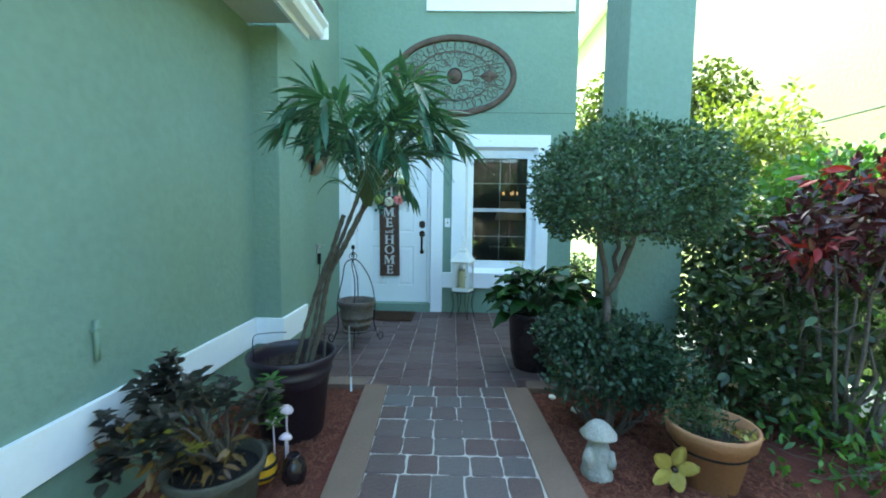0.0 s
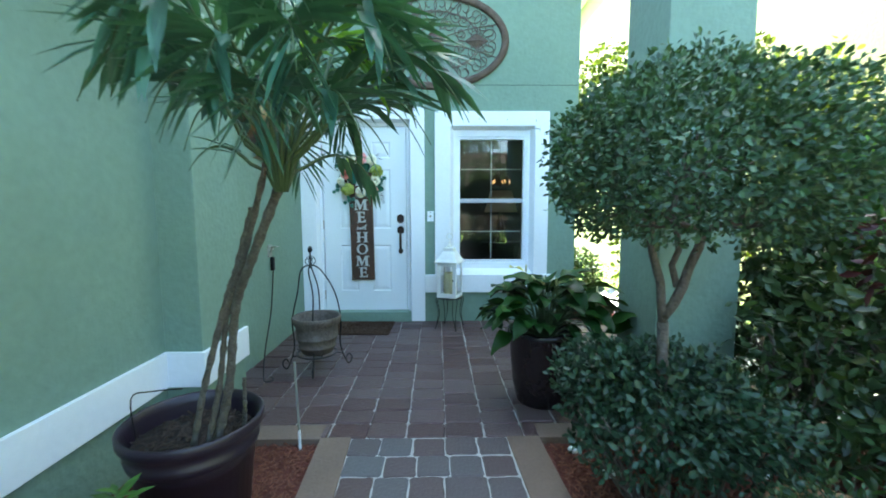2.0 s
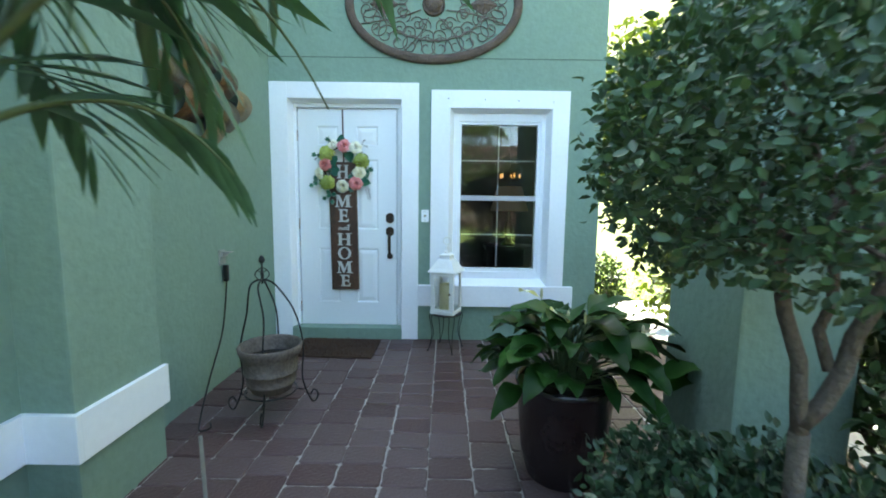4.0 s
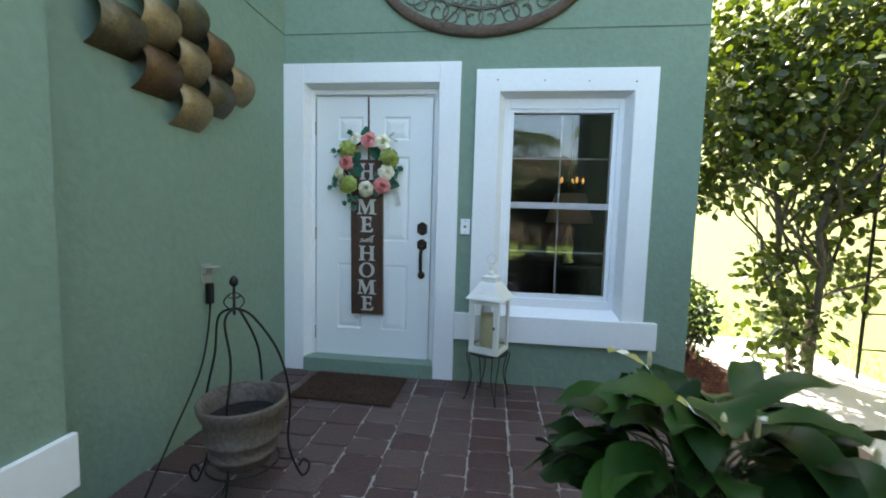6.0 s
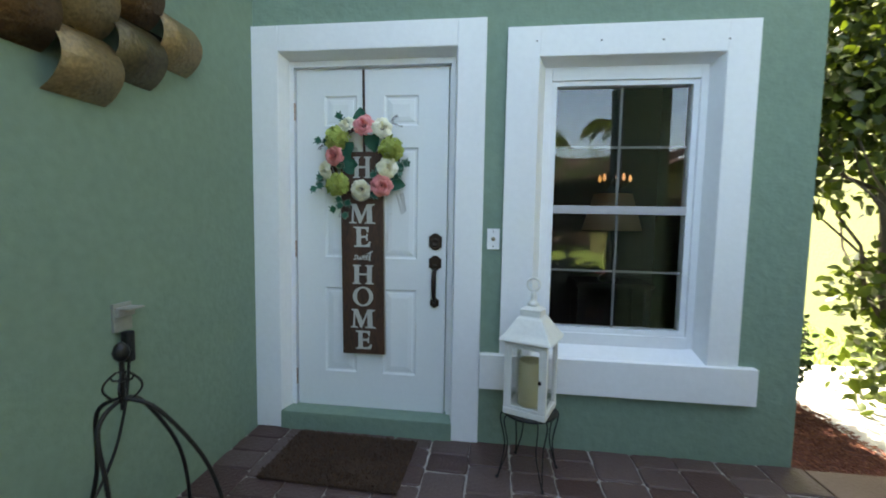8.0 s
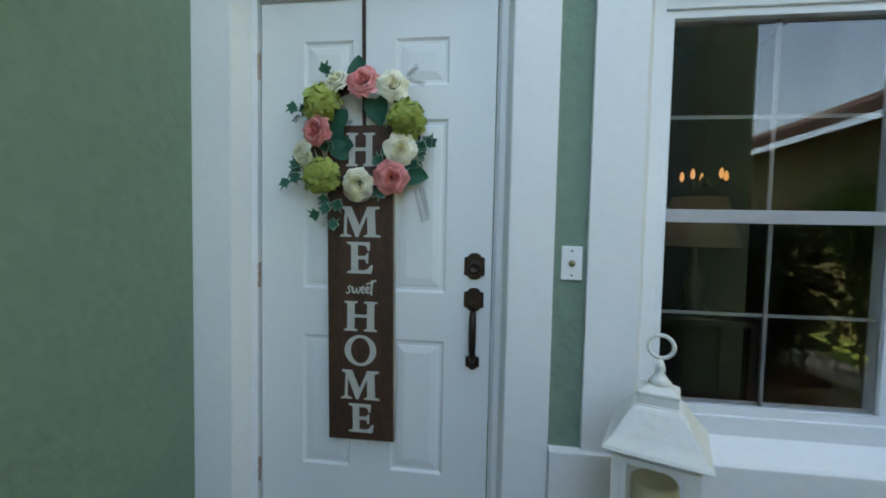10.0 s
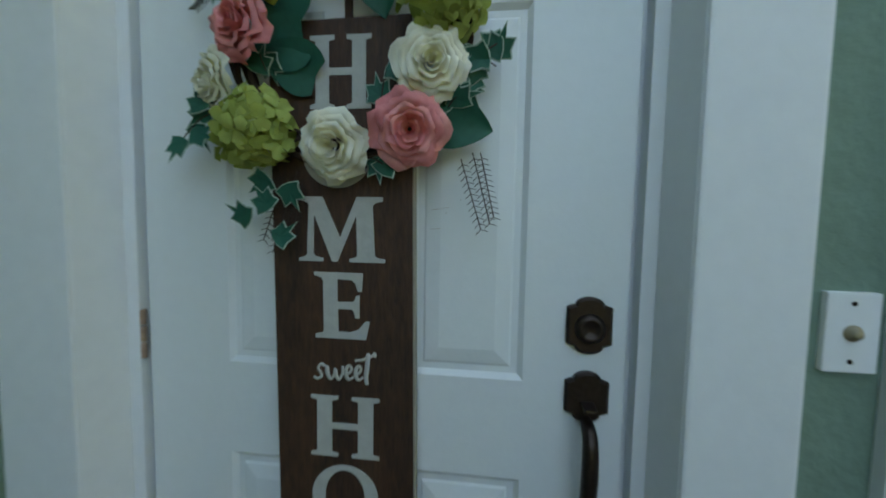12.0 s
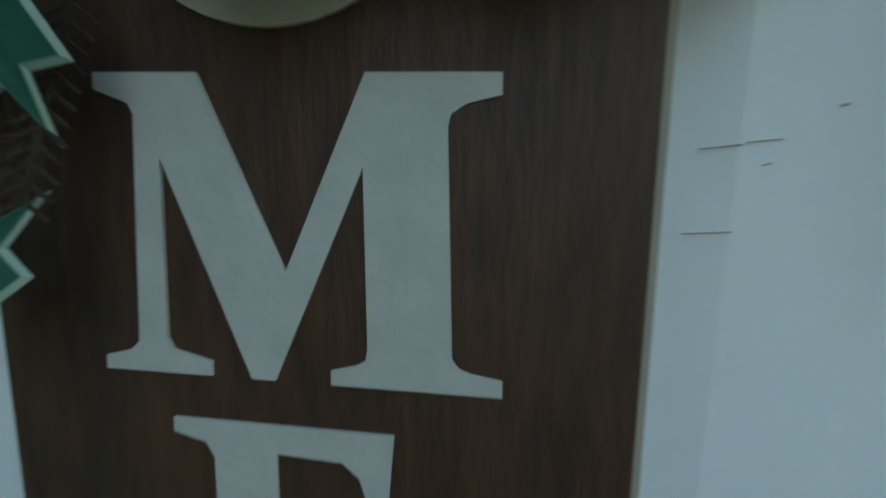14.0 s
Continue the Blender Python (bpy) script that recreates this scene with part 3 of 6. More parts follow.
# ---- doorbell ----
bell = thing("doorbell", (1.187, 6.02, 1.190), "white doorbell plate with a tan button", "doorbell")
part("plate", boxes((-0.035, 0.035, -0.012, 0.004, -0.058, 0.058), bevel=0.003), TRIM, bell)
bm = lathe([(0.012, 0), (0.012, 0.004), (0.007, 0.006), (0.007, 0.012), (0.003, 0.013)], 16)
bmesh.ops.rotate(bm, verts=bm.verts, matrix=Matrix.Rotation(radians(90), 3, "X"))
bmesh.ops.translate(bm, verts=bm.verts, vec=(0, -0.011, 0))
part("button", bm, material("tan_button", (0.30, 0.26, 0.17), 0.5), bell, "tan push button", True)
for z in (-0.042, 0.042):
    bm = lathe([(0.004, 0), (0.003, 0.002)], 10)
    bmesh.ops.rotate(bm, verts=bm.verts, matrix=Matrix.Rotation(radians(90), 3, "X"))
    bmesh.ops.translate(bm, verts=bm.verts, vec=(0, -0.0115, z))
    part("screw", bm, BRONZE, bell)

# ---- painted conduit stub on the garage wall ----
stub = thing("conduit", (-0.235, 2.235, 0.655), "short green-painted conduit stub on the garage wall", "conduit")
part("pipe", tube([(0.014, 0, 0.0), (0.014, 0, 0.17)], 0.011, 10), STUCCO, stub, smooth=True)
part("clip", boxes((-0.002, 0.028, -0.018, 0.018, 0.12, 0.138), bevel=0.002), STUCCO, stub)

# ---- potted palm ----
def pot(profile, at, name, label, mat, soil_z, soil_r, seg=40, category="plant pot", group="", turn=0, squash=1.0):
    ob = thing(name, at, label, category, group, turn)
    part("body", lathe(profile, seg, squash), mat, ob, smooth=True)
    bm = lathe([(soil_r, soil_z - 0.02), (soil_r, soil_z)], seg, squash)
    part("soil", bm, SOIL, ob, "dark potting soil with the pot's inner shade in its colour")
    return ob


pot([(0.175, 0), (0.18, 0.004), (0.215, 0.36), (0.230, 0.37), (0.236, 0.40), (0.230, 0.405), (0.240, 0.44), (0.254, 0.455), (0.256, 0.485), (0.248, 0.492), (0.238, 0.487), (0.232, 0.45), (0.218, 0.36), (0.21, 0.30)], (0.30, 2.98, -0.035), "plant_pot",
    "large plum-black plastic pot on the mulch", POTPLUM, 0.405, 0.217)


def frond_spots(rng, base, head, length, rise, leaf, n=22, roll=0.0):
    """An arching rib with paired drooping leaflets; gives the rib and the leaf places."""
    head = head.normalized()
    pts, spots = [], []
    for i in range(n + 1):
        t = i / n
        p = base + head * (length * t * (1 - 0.12 * t)) + Vector((0, 0, rise * t - (rise + 0.24 * length) * t * t * 0.9))
        pts.append(p)
    for i in range(2, n + 1):
        t = i / n
        d = (pts[i] - pts[i - 1]).normalized()
        side = d.cross(Vector((0, 0, 1))).normalized()
        for s in (-1, 1):
            L = leaf * (0.55 + 0.6 * math.sin(math.pi * min(1, 0.15 + 0.8 * t))) * rng.uniform(0.85, 1.1)
            way = side * s * (0.8 - 0.35 * t) + d * (0.55 + 0.5 * t) + Vector((rng.uniform(-0.12, 0.12), rng.uniform(-0.12, 0.12), rng.uniform(-0.40, 0.22)))
            spots.append((pts[i] + d * 0.0, way, Vector((0, 0, 1)) + side * s * 0.4, L))
    return pts, spots


rng = random.Random(11)
palm = thing("potted_palm", (0.40, 2.88, 0.37), "tall leaning parlour palm with ringed canes and drooping fronds", "palm")
def local(ob, p):
    return Vector(p) - ob.location
for pts, r0, r1, label in (([(0.42, 2.90, 0.36), (0.50, 2.87, 0.62), (0.578, 2.79, 0.93), (0.705, 2.65, 1.12), (0.856, 2.53, 1.365)], 0.0155, 0.012, "slender ringed trunk"),
                           ([(0.40, 2.87, 0.36), (0.47, 2.86, 0.62), (0.545, 2.80, 0.92), (0.66, 2.68, 1.10), (0.82, 2.50, 1.385)], 0.010, 0.008, "thin second trunk"),
                           ([(0.355, 2.86, 0.36), (0.44, 2.83, 0.66), (0.56, 2.78, 0.98), (0.60, 2.76, 1.06), (0.682, 2.72, 1.27)], 0.010, 0.011, "cut dead cane"),
                           ([(0.475, 3.02, 0.36), (0.485, 3.01, 0.46), (0.495, 3.00, 0.60)], 0.008, 0.007, "cut dead cane")):
    pts = smooth_path([local(palm, p) for p in pts], 12)
    rad = [r0 + (r1 - r0) * i / (len(pts) - 1) + (0.0028 if i % 3 == 0 else 0) for i in range(len(pts))]
    part("cane", tube(pts, rad, 10), CANE, palm, label, True)
def clear_of_path(sp):
    """Keeps the walking line free of leaves, and the old low leaves trimmed away toward the garage wall."""
    tip = lambda q: q[0] + q[1].normalized() * q[3] + palm.location
    return [q for q in sp if not (tip(q).x > 1.08 and tip(q).z < 1.53) and not (tip(q).x < 0.64 and tip(q).z < 1.56)]


def add_frond(pts, sp, mat, label, width=0.14, droop=0.17):
    f = leaves_mesh("frond", clear_of_path(sp), mat, palm, label, width, 0.35, droop)
    part("rib", tube(pts, [0.006 * (1 - 0.8 * i / (len(pts) - 1)) for i in range(len(pts))], 5), GREENSTEM, f, smooth=True)


top = local(palm, (0.850, 2.52, 1.335))
# bearing, reach, arch, stalk height, leaflet length
for az, reach, rise, stalk, leaf in ((188, 0.40, 0.62, 0.26, 0.18), (206, 0.22, 0.55, 0.14, 0.17), (170, 0.22, 0.72, 0.30, 0.18), (150, 0.22, 0.60, 0.22, 0.16), (128, 0.28, 0.90, 0.34, 0.18), (-8, 0.44, 0.62, 0.22, 0.20), (16, 0.40, 0.74, 0.28, 0.19), (205, 0.24, 0.80, 0.32, 0.19),
                                     (-32, 0.30, 0.66, 0.26, 0.19), (44, 0.28, 0.20, 0.06, 0.14), (78, 0.28, 0.66, 0.28, 0.18), (262, 0.20, 0.50, 0.20, 0.19), (302, 0.24, 0.55, 0.22, 0.19), (236, 0.22, 0.66, 0.28, 0.19), (100, 0.24, 0.28, 0.10, 0.16), (-14, 0.26, 0.34, 0.10, 0.15), (185, 0.18, 0.20, 0.06, 0.14), (40, 0.28, 1.0, 0.34, 0.18), (330, 0.22, 0.9, 0.32, 0.18), (60, 0.24, 0.45, 0.18, 0.17), (110, 0.22, 0.6, 0.24, 0.17),
                                     (180, 0.26, 0.62, 0.12, 0.17), (280, 0.24, 0.40, 0.12, 0.17), (318, 0.28, 0.42, 0.12, 0.18), (350, 0.36, 0.46, 0.14, 0.18), (8, 0.30, 0.85, 0.16, 0.17), (28, 0.36, 0.50, 0.14, 0.18), (70, 0.24, 0.80, 0.16, 0.16), (140, 0.28, 0.70, 0.16, 0.17), (160, 0.26, 0.50, 0.12, 0.16), (290, 0.16, 1.0, 0.30, 0.16), (90, 0.16, 1.1, 0.30, 0.16)):
    ang = radians(az + rng.uniform(-6, 6))
    head = Vector((math.cos(ang), math.sin(ang), 0))
    start = top + head * 0.012
    stalk_end = start + head * (0.05 + 0.22 * stalk) + Vector((0, 0, stalk * 0.85))
    pts, sp = frond_spots(rng, stalk_end, head, reach, rise, leaf, 15)
    add_frond([start - Vector((0, 0, 0.02)), start + head * (0.02 + 0.08 * stalk) + Vector((0, 0, stalk * 0.55))] + pts, sp, PALMLEAF, "arching frond of blue-green leaflets")
pts, young = frond_spots(rng, local(palm, (0.90, 2.44, 1.56)), Vector((0.5, 0.1, 0)), 0.24, 0.50, 0.16, 14)
add_frond(pts, young, PALMYOUNG, "bright light-green new frond", 0.11, 0.1)


# ---- clipped topiary ----
rng = random.Random(5)
topi = thing("topiary_tree", (2.19, 3.00, -0.04), "clipped boxwood ball topiary on a forked trunk", "topiary")
bm = bmesh.new()
branch(bm, rng, (0.02, 0.0, 0.0), (-0.03, 0.0, 0.86), 0.026, 0.022, 0.02)
fork = []
fork.append(branch(bm, rng, (-0.03, 0, 0.86), (-0.08, 0.03, 1.28), 0.018, 0.015, 0.03)[-1])
fork.append(branch(bm, rng, (-0.03, 0, 0.88), (0.10, -0.02, 1.22), 0.021, 0.017, 0.04)[-1])
fork.append(branch(bm, rng, (0.02, 0, 1.0), (0.02, 0.04, 1.38), 0.014, 0.010, 0.05)[-1])
for f in fork:
    for k in range(7):
        d = unit(rng)
        d.z = abs(d.z) * 0.6 + 0.05
        branch(bm, rng, f, f + Vector((d.x * 0.42, d.y * 0.36, d.z * 0.5)), 0.010, 0.003, 0.06)
part("trunk", bm, BARK, topi, "grey-brown forked trunk", True)
sp = crown_spots(rng, (0.07, 0.0, 1.485), (0.54, 0.45, 0.36), 19000, 0.027, 0.42, 0.10, 3.0, -0.8, 2.3, 2.5)
sp += crown_spots(rng, (0.07, 0.0, 1.485), (0.565, 0.47, 0.39), 900, 0.028, 0.03, 0.12, 3.0, -0.5, 2.3, 2.5)
leaves_mesh("crown", sp, BOXLEAF, topi, "dense small dark-green leaves", 0.55, 0.35)

shrub = thing("boxwood_shrub", (2.20, 3.02, -0.04), "low dark-green boxwood shrub below the topiary", "shrub")
bm = bmesh.new()
for k in range(16):
    a = rng.uniform(0, 6.28)
    branch(bm, rng, (0.05 * math.cos(a), 0.05 * math.sin(a), 0), (0.38 * math.cos(a), 0.28 * math.sin(a), rng.uniform(0.35, 0.55)), 0.010, 0.003, 0.06)
part("branchwork", bm, BARK, shrub, smooth=True)
sp = crown_spots(rng, (0.0, 0.06, 0.46), (0.38, 0.33, 0.27), 5200, 0.036, 0.5, 0.25, 8.0, -0.8, 2.2, 2.2)
sp += crown_spots(rng, (-0.20, 0.12, 0.58), (0.22, 0.24, 0.16), 1800, 0.034, 0.5, 0.25, 4.0, -0.9)
sp += crown_spots(rng, (0.28, -0.02, 0.40), (0.26, 0.28, 0.22), 1800, 0.034, 0.5, 0.25, 6.0, -0.9)
leaves_mesh("foliage", sp, SHRUBLEAF, shrub, "small glossy leaves", 0.55, 0.35)

# ---- peace lily in a tall pot ----
pot([(0.165, 0), (0.17, 0.006), (0.20, 0.12), (0.215, 0.28), (0.225, 0.44), (0.236, 0.455), (0.236, 0.485), (0.226, 0.49), (0.214, 0.48), (0.205, 0.40)], (1.965, 4.05, 0.0), "plant_pot",
    "tall dark glazed pot on the pavers by the column", POTGLAZE, 0.44, 0.205, squash=0.95)
rng = random.Random(21)
lily = thing("peace_lily", (1.965, 4.05, 0.44), "peace lily with broad dark leaves and white blooms", "plant")
def blade(rng, base, head, length, width, lift, curl):
    """A broad arching leaf with a midrib fold, as a strip of quads."""
    head = head.normalized()
    side = (head.cross(Vector((0, 0, 1))).normalized() + Vector((0, 0, rng.uniform(-0.55, 0.55)))).normalized()
    rows = []
    for i in range(8):
        t = i / 7
        p = base + head * (length * t) + Vector((0, 0, lift * t - curl * t * t))
        w = width * (math.sin(math.pi * min(1, t * 0.93 + 0.05)) ** 0.75) * 0.5 * (1 - 0.15 * t)
        wave = 0.01 * math.sin(9 * t + base.x * 40)
        rows.append((p + side * w + Vector((0, 0, w * 0.30 + wave)), p, p - side * w + Vector((0, 0, w * 0.30 - wave))))
    return rows
def blades_mesh(name, sets, mat, parent, label=""):
    verts, faces = [], []
    for rows in sets:
        k = len(verts)
        for r in rows:
            verts += [tuple(v) for v in r]
        for i in range(len(rows) - 1):
            for j in (0, 1):
                a = k + i * 3 + j
                faces.append((a, a + 1, a + 4, a + 3))
    me = bpy.data.meshes.new(name)
    me.from_pydata(verts, [], faces)
    me.materials.append(mat)
    me.shade_smooth()
    ob = new(name, me)
    ob.parent = parent
    if label:
        ob["label"] = label
    return ob
sets = []
for k in range(105):
    a = rng.uniform(0, 2 * math.pi)
    reach = rng.random() ** 0.6
    head = Vector((math.cos(a), math.sin(a), 0))
    tip = Vector((head.x * (0.44 if head.x > 0 else 0.28) * reach, head.y * (0.30 if head.y > 0 else 0.24) * reach, 0.32 - 0.26 * reach ** 2 + rng.uniform(-0.06, 0.08)))
    part("stalk", tube(smooth_path([head * 0.05, Vector((tip.x * 0.5, tip.y * 0.5, tip.z * 0.8)), tip], 3), 0.0035, 5), GREENSTEM, lily, smooth=True)
    L = rng.uniform(0.15, 0.25)
    sets.append(blade(rng, tip, head + Vector((rng.uniform(-0.4, 0.4), rng.uniform(-0.4, 0.4), 0)), L, L * rng.uniform(0.50, 0.68), L * rng.uniform(0.0, 0.8), L * rng.uniform(0.2, 0.75)))
for x, y, z, yaw in ((0.02, -0.18, 0.36, 0.4), (0.28, -0.16, 0.30, -0.5), (-0.10, 0.12, 0.40, 2.6), (-0.06, -0.2, 0.37, 2.0)):
    part("stalk", tube(smooth_path([(0, 0, 0), (x * 0.6, y * 0.6, z * 0.6), (x, y, z)], 5), 0.004, 6), GREENSTEM, lily, smooth=True)
    rows = blade(rng, Vector((x, y, z)), Vector((math.cos(yaw), math.sin(yaw), 0)), 0.12, 0.062, 0.06, 0.03)
    bl = blades_mesh("bloom", [rows], WHITEPETAL, lily, "white spathe")
    sx = lathe([(0.004, 0), (0.007, 0.008), (0.006, 0.04), (0.002, 0.05)], 8, 1, None, (x, y, z + 0.004))
    part("spadix", sx, material("spadix", (0.6, 0.55, 0.32), 0.8, 0.15, 40), bl, smooth=True)
for rows in sets:
    blades_mesh("leaf", [rows], LILYLEAF, lily)

# ---- croton and hedge shrubs at the right of the path ----
rng = random.Random(31)
def bush(name, at, label, crowns, leaf_mat, leaf, width, stem_to, category="shrub", stems_n=9, stem_r=0.014, droop=0.1, extra=()):
    ob = thing(name, at, label, category)
    bm = bmesh.new()
    for k in range(stems_n):
        c = crowns[k % len(crowns)]
        a = rng.uniform(0, 6.28)
        tip = Vector(c[0]) + Vector((math.cos(a) * c[1][0] * 0.7, math.sin(a) * c[1][1] * 0.7, rng.uniform(-0.3, 0.6) * c[1][2]))
        mid = branch(bm, rng, (0.08 * math.cos(a * 2), 0.08 * math.sin(a * 2), 0), tip, stem_r, stem_r * 0.3, 0.04)
        for j in range(3):
            d = unit(rng)
            branch(bm, rng, mid[3], Vector(mid[3]) + Vector((d.x * c[1][0], d.y * c[1][1], abs(d.z) * c[1][2])) * 0.6, stem_r * 0.45, 0.002, 0.06)
    part("branchwork", bm, BARK, ob, smooth=True)
    sp = []
    for c, r, n, shell in crowns:
        sp += crown_spots(rng, c, r, n, leaf, shell, 0.3, rng.uniform(0, 50), -1.0, 2.0, 2.4)
    leaves_mesh("foliage", sp, leaf_mat, ob, "", width, 0.3, droop)
    for mat, cr in extra:
        sp = []
        for c, r, n, shell in cr:
            sp += crown_spots(rng, c, r, n, leaf * 1.1, shell, 0.3, rng.uniform(0, 50))
        leaves_mesh("coloured_leaves", sp, mat, ob, "bright red upper leaves", width, 0.3, droop)
    return ob
bush("croton_bush", (3.52, 2.88, -0.04), "tall croton with dark maroon and red leaves", [((0.12, 0, 1.40), (0.46, 0.40, 0.27), 900, 0.9), ((0.25, 0.1, 1.10), (0.44, 0.42, 0.30), 620, 0.95), ((-0.18, 0.15, 1.16), (0.28, 0.3, 0.24), 330, 0.9)], CROTON, 0.080, 0.40, 1.4, stems_n=9, stem_r=0.016,
     extra=((REDLEAF, [((-0.05, -0.05, 1.56), (0.28, 0.30, 0.10), 60, 0.7), ((-0.26, 0.10, 1.15), (0.13, 0.16, 0.09), 45, 0.9), ((0.05, -0.2, 1.42), (0.10, 0.10, 0.07), 40, 0.9)]),))
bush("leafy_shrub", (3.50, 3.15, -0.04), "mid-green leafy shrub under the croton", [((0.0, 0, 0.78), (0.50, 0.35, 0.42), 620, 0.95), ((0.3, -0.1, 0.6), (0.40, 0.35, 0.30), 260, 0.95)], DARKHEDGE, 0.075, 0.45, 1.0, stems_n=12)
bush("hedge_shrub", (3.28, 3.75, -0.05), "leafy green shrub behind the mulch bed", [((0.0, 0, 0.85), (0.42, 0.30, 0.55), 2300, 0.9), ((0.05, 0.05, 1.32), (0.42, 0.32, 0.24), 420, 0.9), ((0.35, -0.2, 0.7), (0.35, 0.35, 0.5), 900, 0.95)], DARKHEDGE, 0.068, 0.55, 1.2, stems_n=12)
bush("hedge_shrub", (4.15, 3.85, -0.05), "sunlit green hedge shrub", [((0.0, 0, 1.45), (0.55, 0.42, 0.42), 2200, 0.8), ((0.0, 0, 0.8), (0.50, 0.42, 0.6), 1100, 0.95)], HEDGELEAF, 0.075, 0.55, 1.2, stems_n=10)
bush("tall_hedge", (4.40, 5.15, -0.1), "tall hedge beside the neighbouring wall, sunlit yellow-green put into its leaf colour", [((0.0, 0, 2.15), (0.75, 0.40, 0.50), 2400, 0.9), ((0.1, 0, 1.4), (0.70, 0.42, 0.6), 1200, 0.95), ((0.55, 0.1, 2.62), (0.10, 0.10, 0.36), 70, 0.95), ((-0.42, 0.1, 2.55), (0.10, 0.10, 0.26), 70, 0.95)], SUNHEDGE, 0.075, 0.5, 1.2, stems_n=12)
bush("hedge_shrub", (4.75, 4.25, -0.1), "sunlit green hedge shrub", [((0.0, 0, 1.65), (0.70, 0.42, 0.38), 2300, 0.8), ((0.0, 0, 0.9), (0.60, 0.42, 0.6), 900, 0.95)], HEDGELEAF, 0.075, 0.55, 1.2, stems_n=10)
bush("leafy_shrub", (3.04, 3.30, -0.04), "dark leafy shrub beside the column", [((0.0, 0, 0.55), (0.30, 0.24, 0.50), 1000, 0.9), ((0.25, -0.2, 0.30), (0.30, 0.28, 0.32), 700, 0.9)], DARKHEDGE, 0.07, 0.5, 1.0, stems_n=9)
bush("ground_cover", (3.45, 2.65, -0.05), "low leafy plants at the bed's edge", [((0.0, -0.1, 0.14), (0.55, 0.55, 0.18), 520, 0.9), ((0.35, 0.5, 0.2), (0.4, 0.4, 0.2), 260, 0.9)], HEDGELEAF, 0.07, 0.38, 0.2, stems_n=8, stem_r=0.006)

# ---- dark-leaved plant in a grey pot ----
pot([(0.13, 0), (0.135, 0.005), (0.175, 0.26), (0.195, 0.275), (0.20, 0.31), (0.192, 0.318), (0.178, 0.31), (0.168, 0.25)], (0.27, 2.22, -0.075), "plant_pot", "weathered grey-green clay pot", GREYPOT, 0.27, 0.168)
rng = random.Random(41)
dark = thing("croton_plant", (0.26, 2.28, 0.23), "croton with near-black glossy leaves and a few yellow ones", "plant")
bm = bmesh.new()
spots = []
for k in range(30):
    a = rng.uniform(0, 6.28)
    rr = rng.random() ** 0.5
    tip = Vector((math.cos(a) * 0.34 * rr - 0.12, math.sin(a) * 0.30 * rr, 0.46 - 0.22 * rr + rng.uniform(-0.14, 0.05)))
    p = branch(bm, rng, (0.04 * math.cos(a), 0.04 * math.sin(a), 0), tip, 0.008, 0.004, 0.04)
    for j in range(15):
        u = j / 14
        ang = j * 2.4 + k
        d = Vector((math.cos(ang), math.sin(ang), rng.uniform(-0.2, 0.3) + 0.6 * u))
        spots.append((tip - Vector((0, 0, 0.10 * (1 - u))), d, Vector((rng.uniform(-0.5, 0.5), rng.uniform(-0.5, 0.5), 1)), rng.uniform(0.05, 0.085)))
part("branchwork", bm, BARK, dark, smooth=True)
leaves_mesh("foliage", spots, CROTONDARK, dark, "near-black glossy leaves", 0.60, 0.3, 0.25)
under = crown_spots(rng, (-0.12, -0.08, 0.08), (0.26, 0.20, 0.12), 240, 0.06, 0.95, 0.4, 5.0)
leaves_mesh("rusty_leaves", under, CROTONRUST, dark, "rusty red and yellow-green lower leaves", 0.35, 0.3, 0.2)
yl = []
for cx, cy, cz in ((-0.20, -0.10, 0.12), (-0.04, -0.15, 0.10), (-0.14, -0.02, 0.06)):
    for j in range(9):
        ang = j * 2.4
        yl.append((Vector((cx, cy, cz)), Vector((math.cos(ang), math.sin(ang), 0.5)), Vector((0, 0, 1)), rng.uniform(0.06, 0.10)))
leaves_mesh("yellow_leaves", yl, CROTONYEL, dark, "yellow variegated leaves", 0.35, 0.3, 0.2)
gl = []
for j in range(60):
    ang = j * 2.4
    u = j / 59
    gl.append((Vector((0.14, 0.18, 0.02 + 0.26 * u)), Vector((math.cos(ang), math.sin(ang), 0.5)), Vector((0, 0, 1)), rng.uniform(0.06, 0.1)))
leaves_mesh("green_leaves", gl, HEDGELEAF, dark, "upright green shoot", 0.3, 0.3, 0.2)

# ---- terracotta pot with small plants ----
pot([(0.125, 0), (0.13, 0.004), (0.172, 0.235), (0.196, 0.24), (0.208, 0.30), (0.206, 0.312), (0.192, 0.312), (0.184, 0.25), (0.17, 0.20)], (2.55, 2.60, -0.045), "plant_pot", "tan terracotta pot on the mulch", TERRA, 0.215, 0.172)
rng = random.Random(43)
small = thing("potted_herbs", (2.55, 2.60, 0.165), "wispy herbs with small yellow flowers", "plant")
sp = crown_spots(rng, (-0.05, 0.03, 0.10), (0.16, 0.15, 0.12), 900, 0.03, 0.95, 0.4, 2.0, -0.3)
bm = bmesh.new()
for k in range(24):
    a = rng.uniform(0, 6.28)
    branch(bm, rng, (0.08 * math.cos(a), 0.08 * math.sin(a), 0), (0.19 * math.cos(a), 0.17 * math.sin(a), rng.uniform(0.06, 0.2)), 0.003, 0.001, 0.06)
part("branchwork", bm, GREENSTEM, small, smooth=True)
leaves_mesh("foliage", sp, DARKHEDGE, small, "fine grey-green leaves", 0.3, 0.3)
fl = [(Vector((0.12 + rng.uniform(-0.05, 0.05), -0.08 + rng.uniform(-0.05, 0.05), 0.07)), unit(rng) + Vector((0, 0, 0.6)), Vector((0, 0, 1)), 0.03) for k in range(26)]
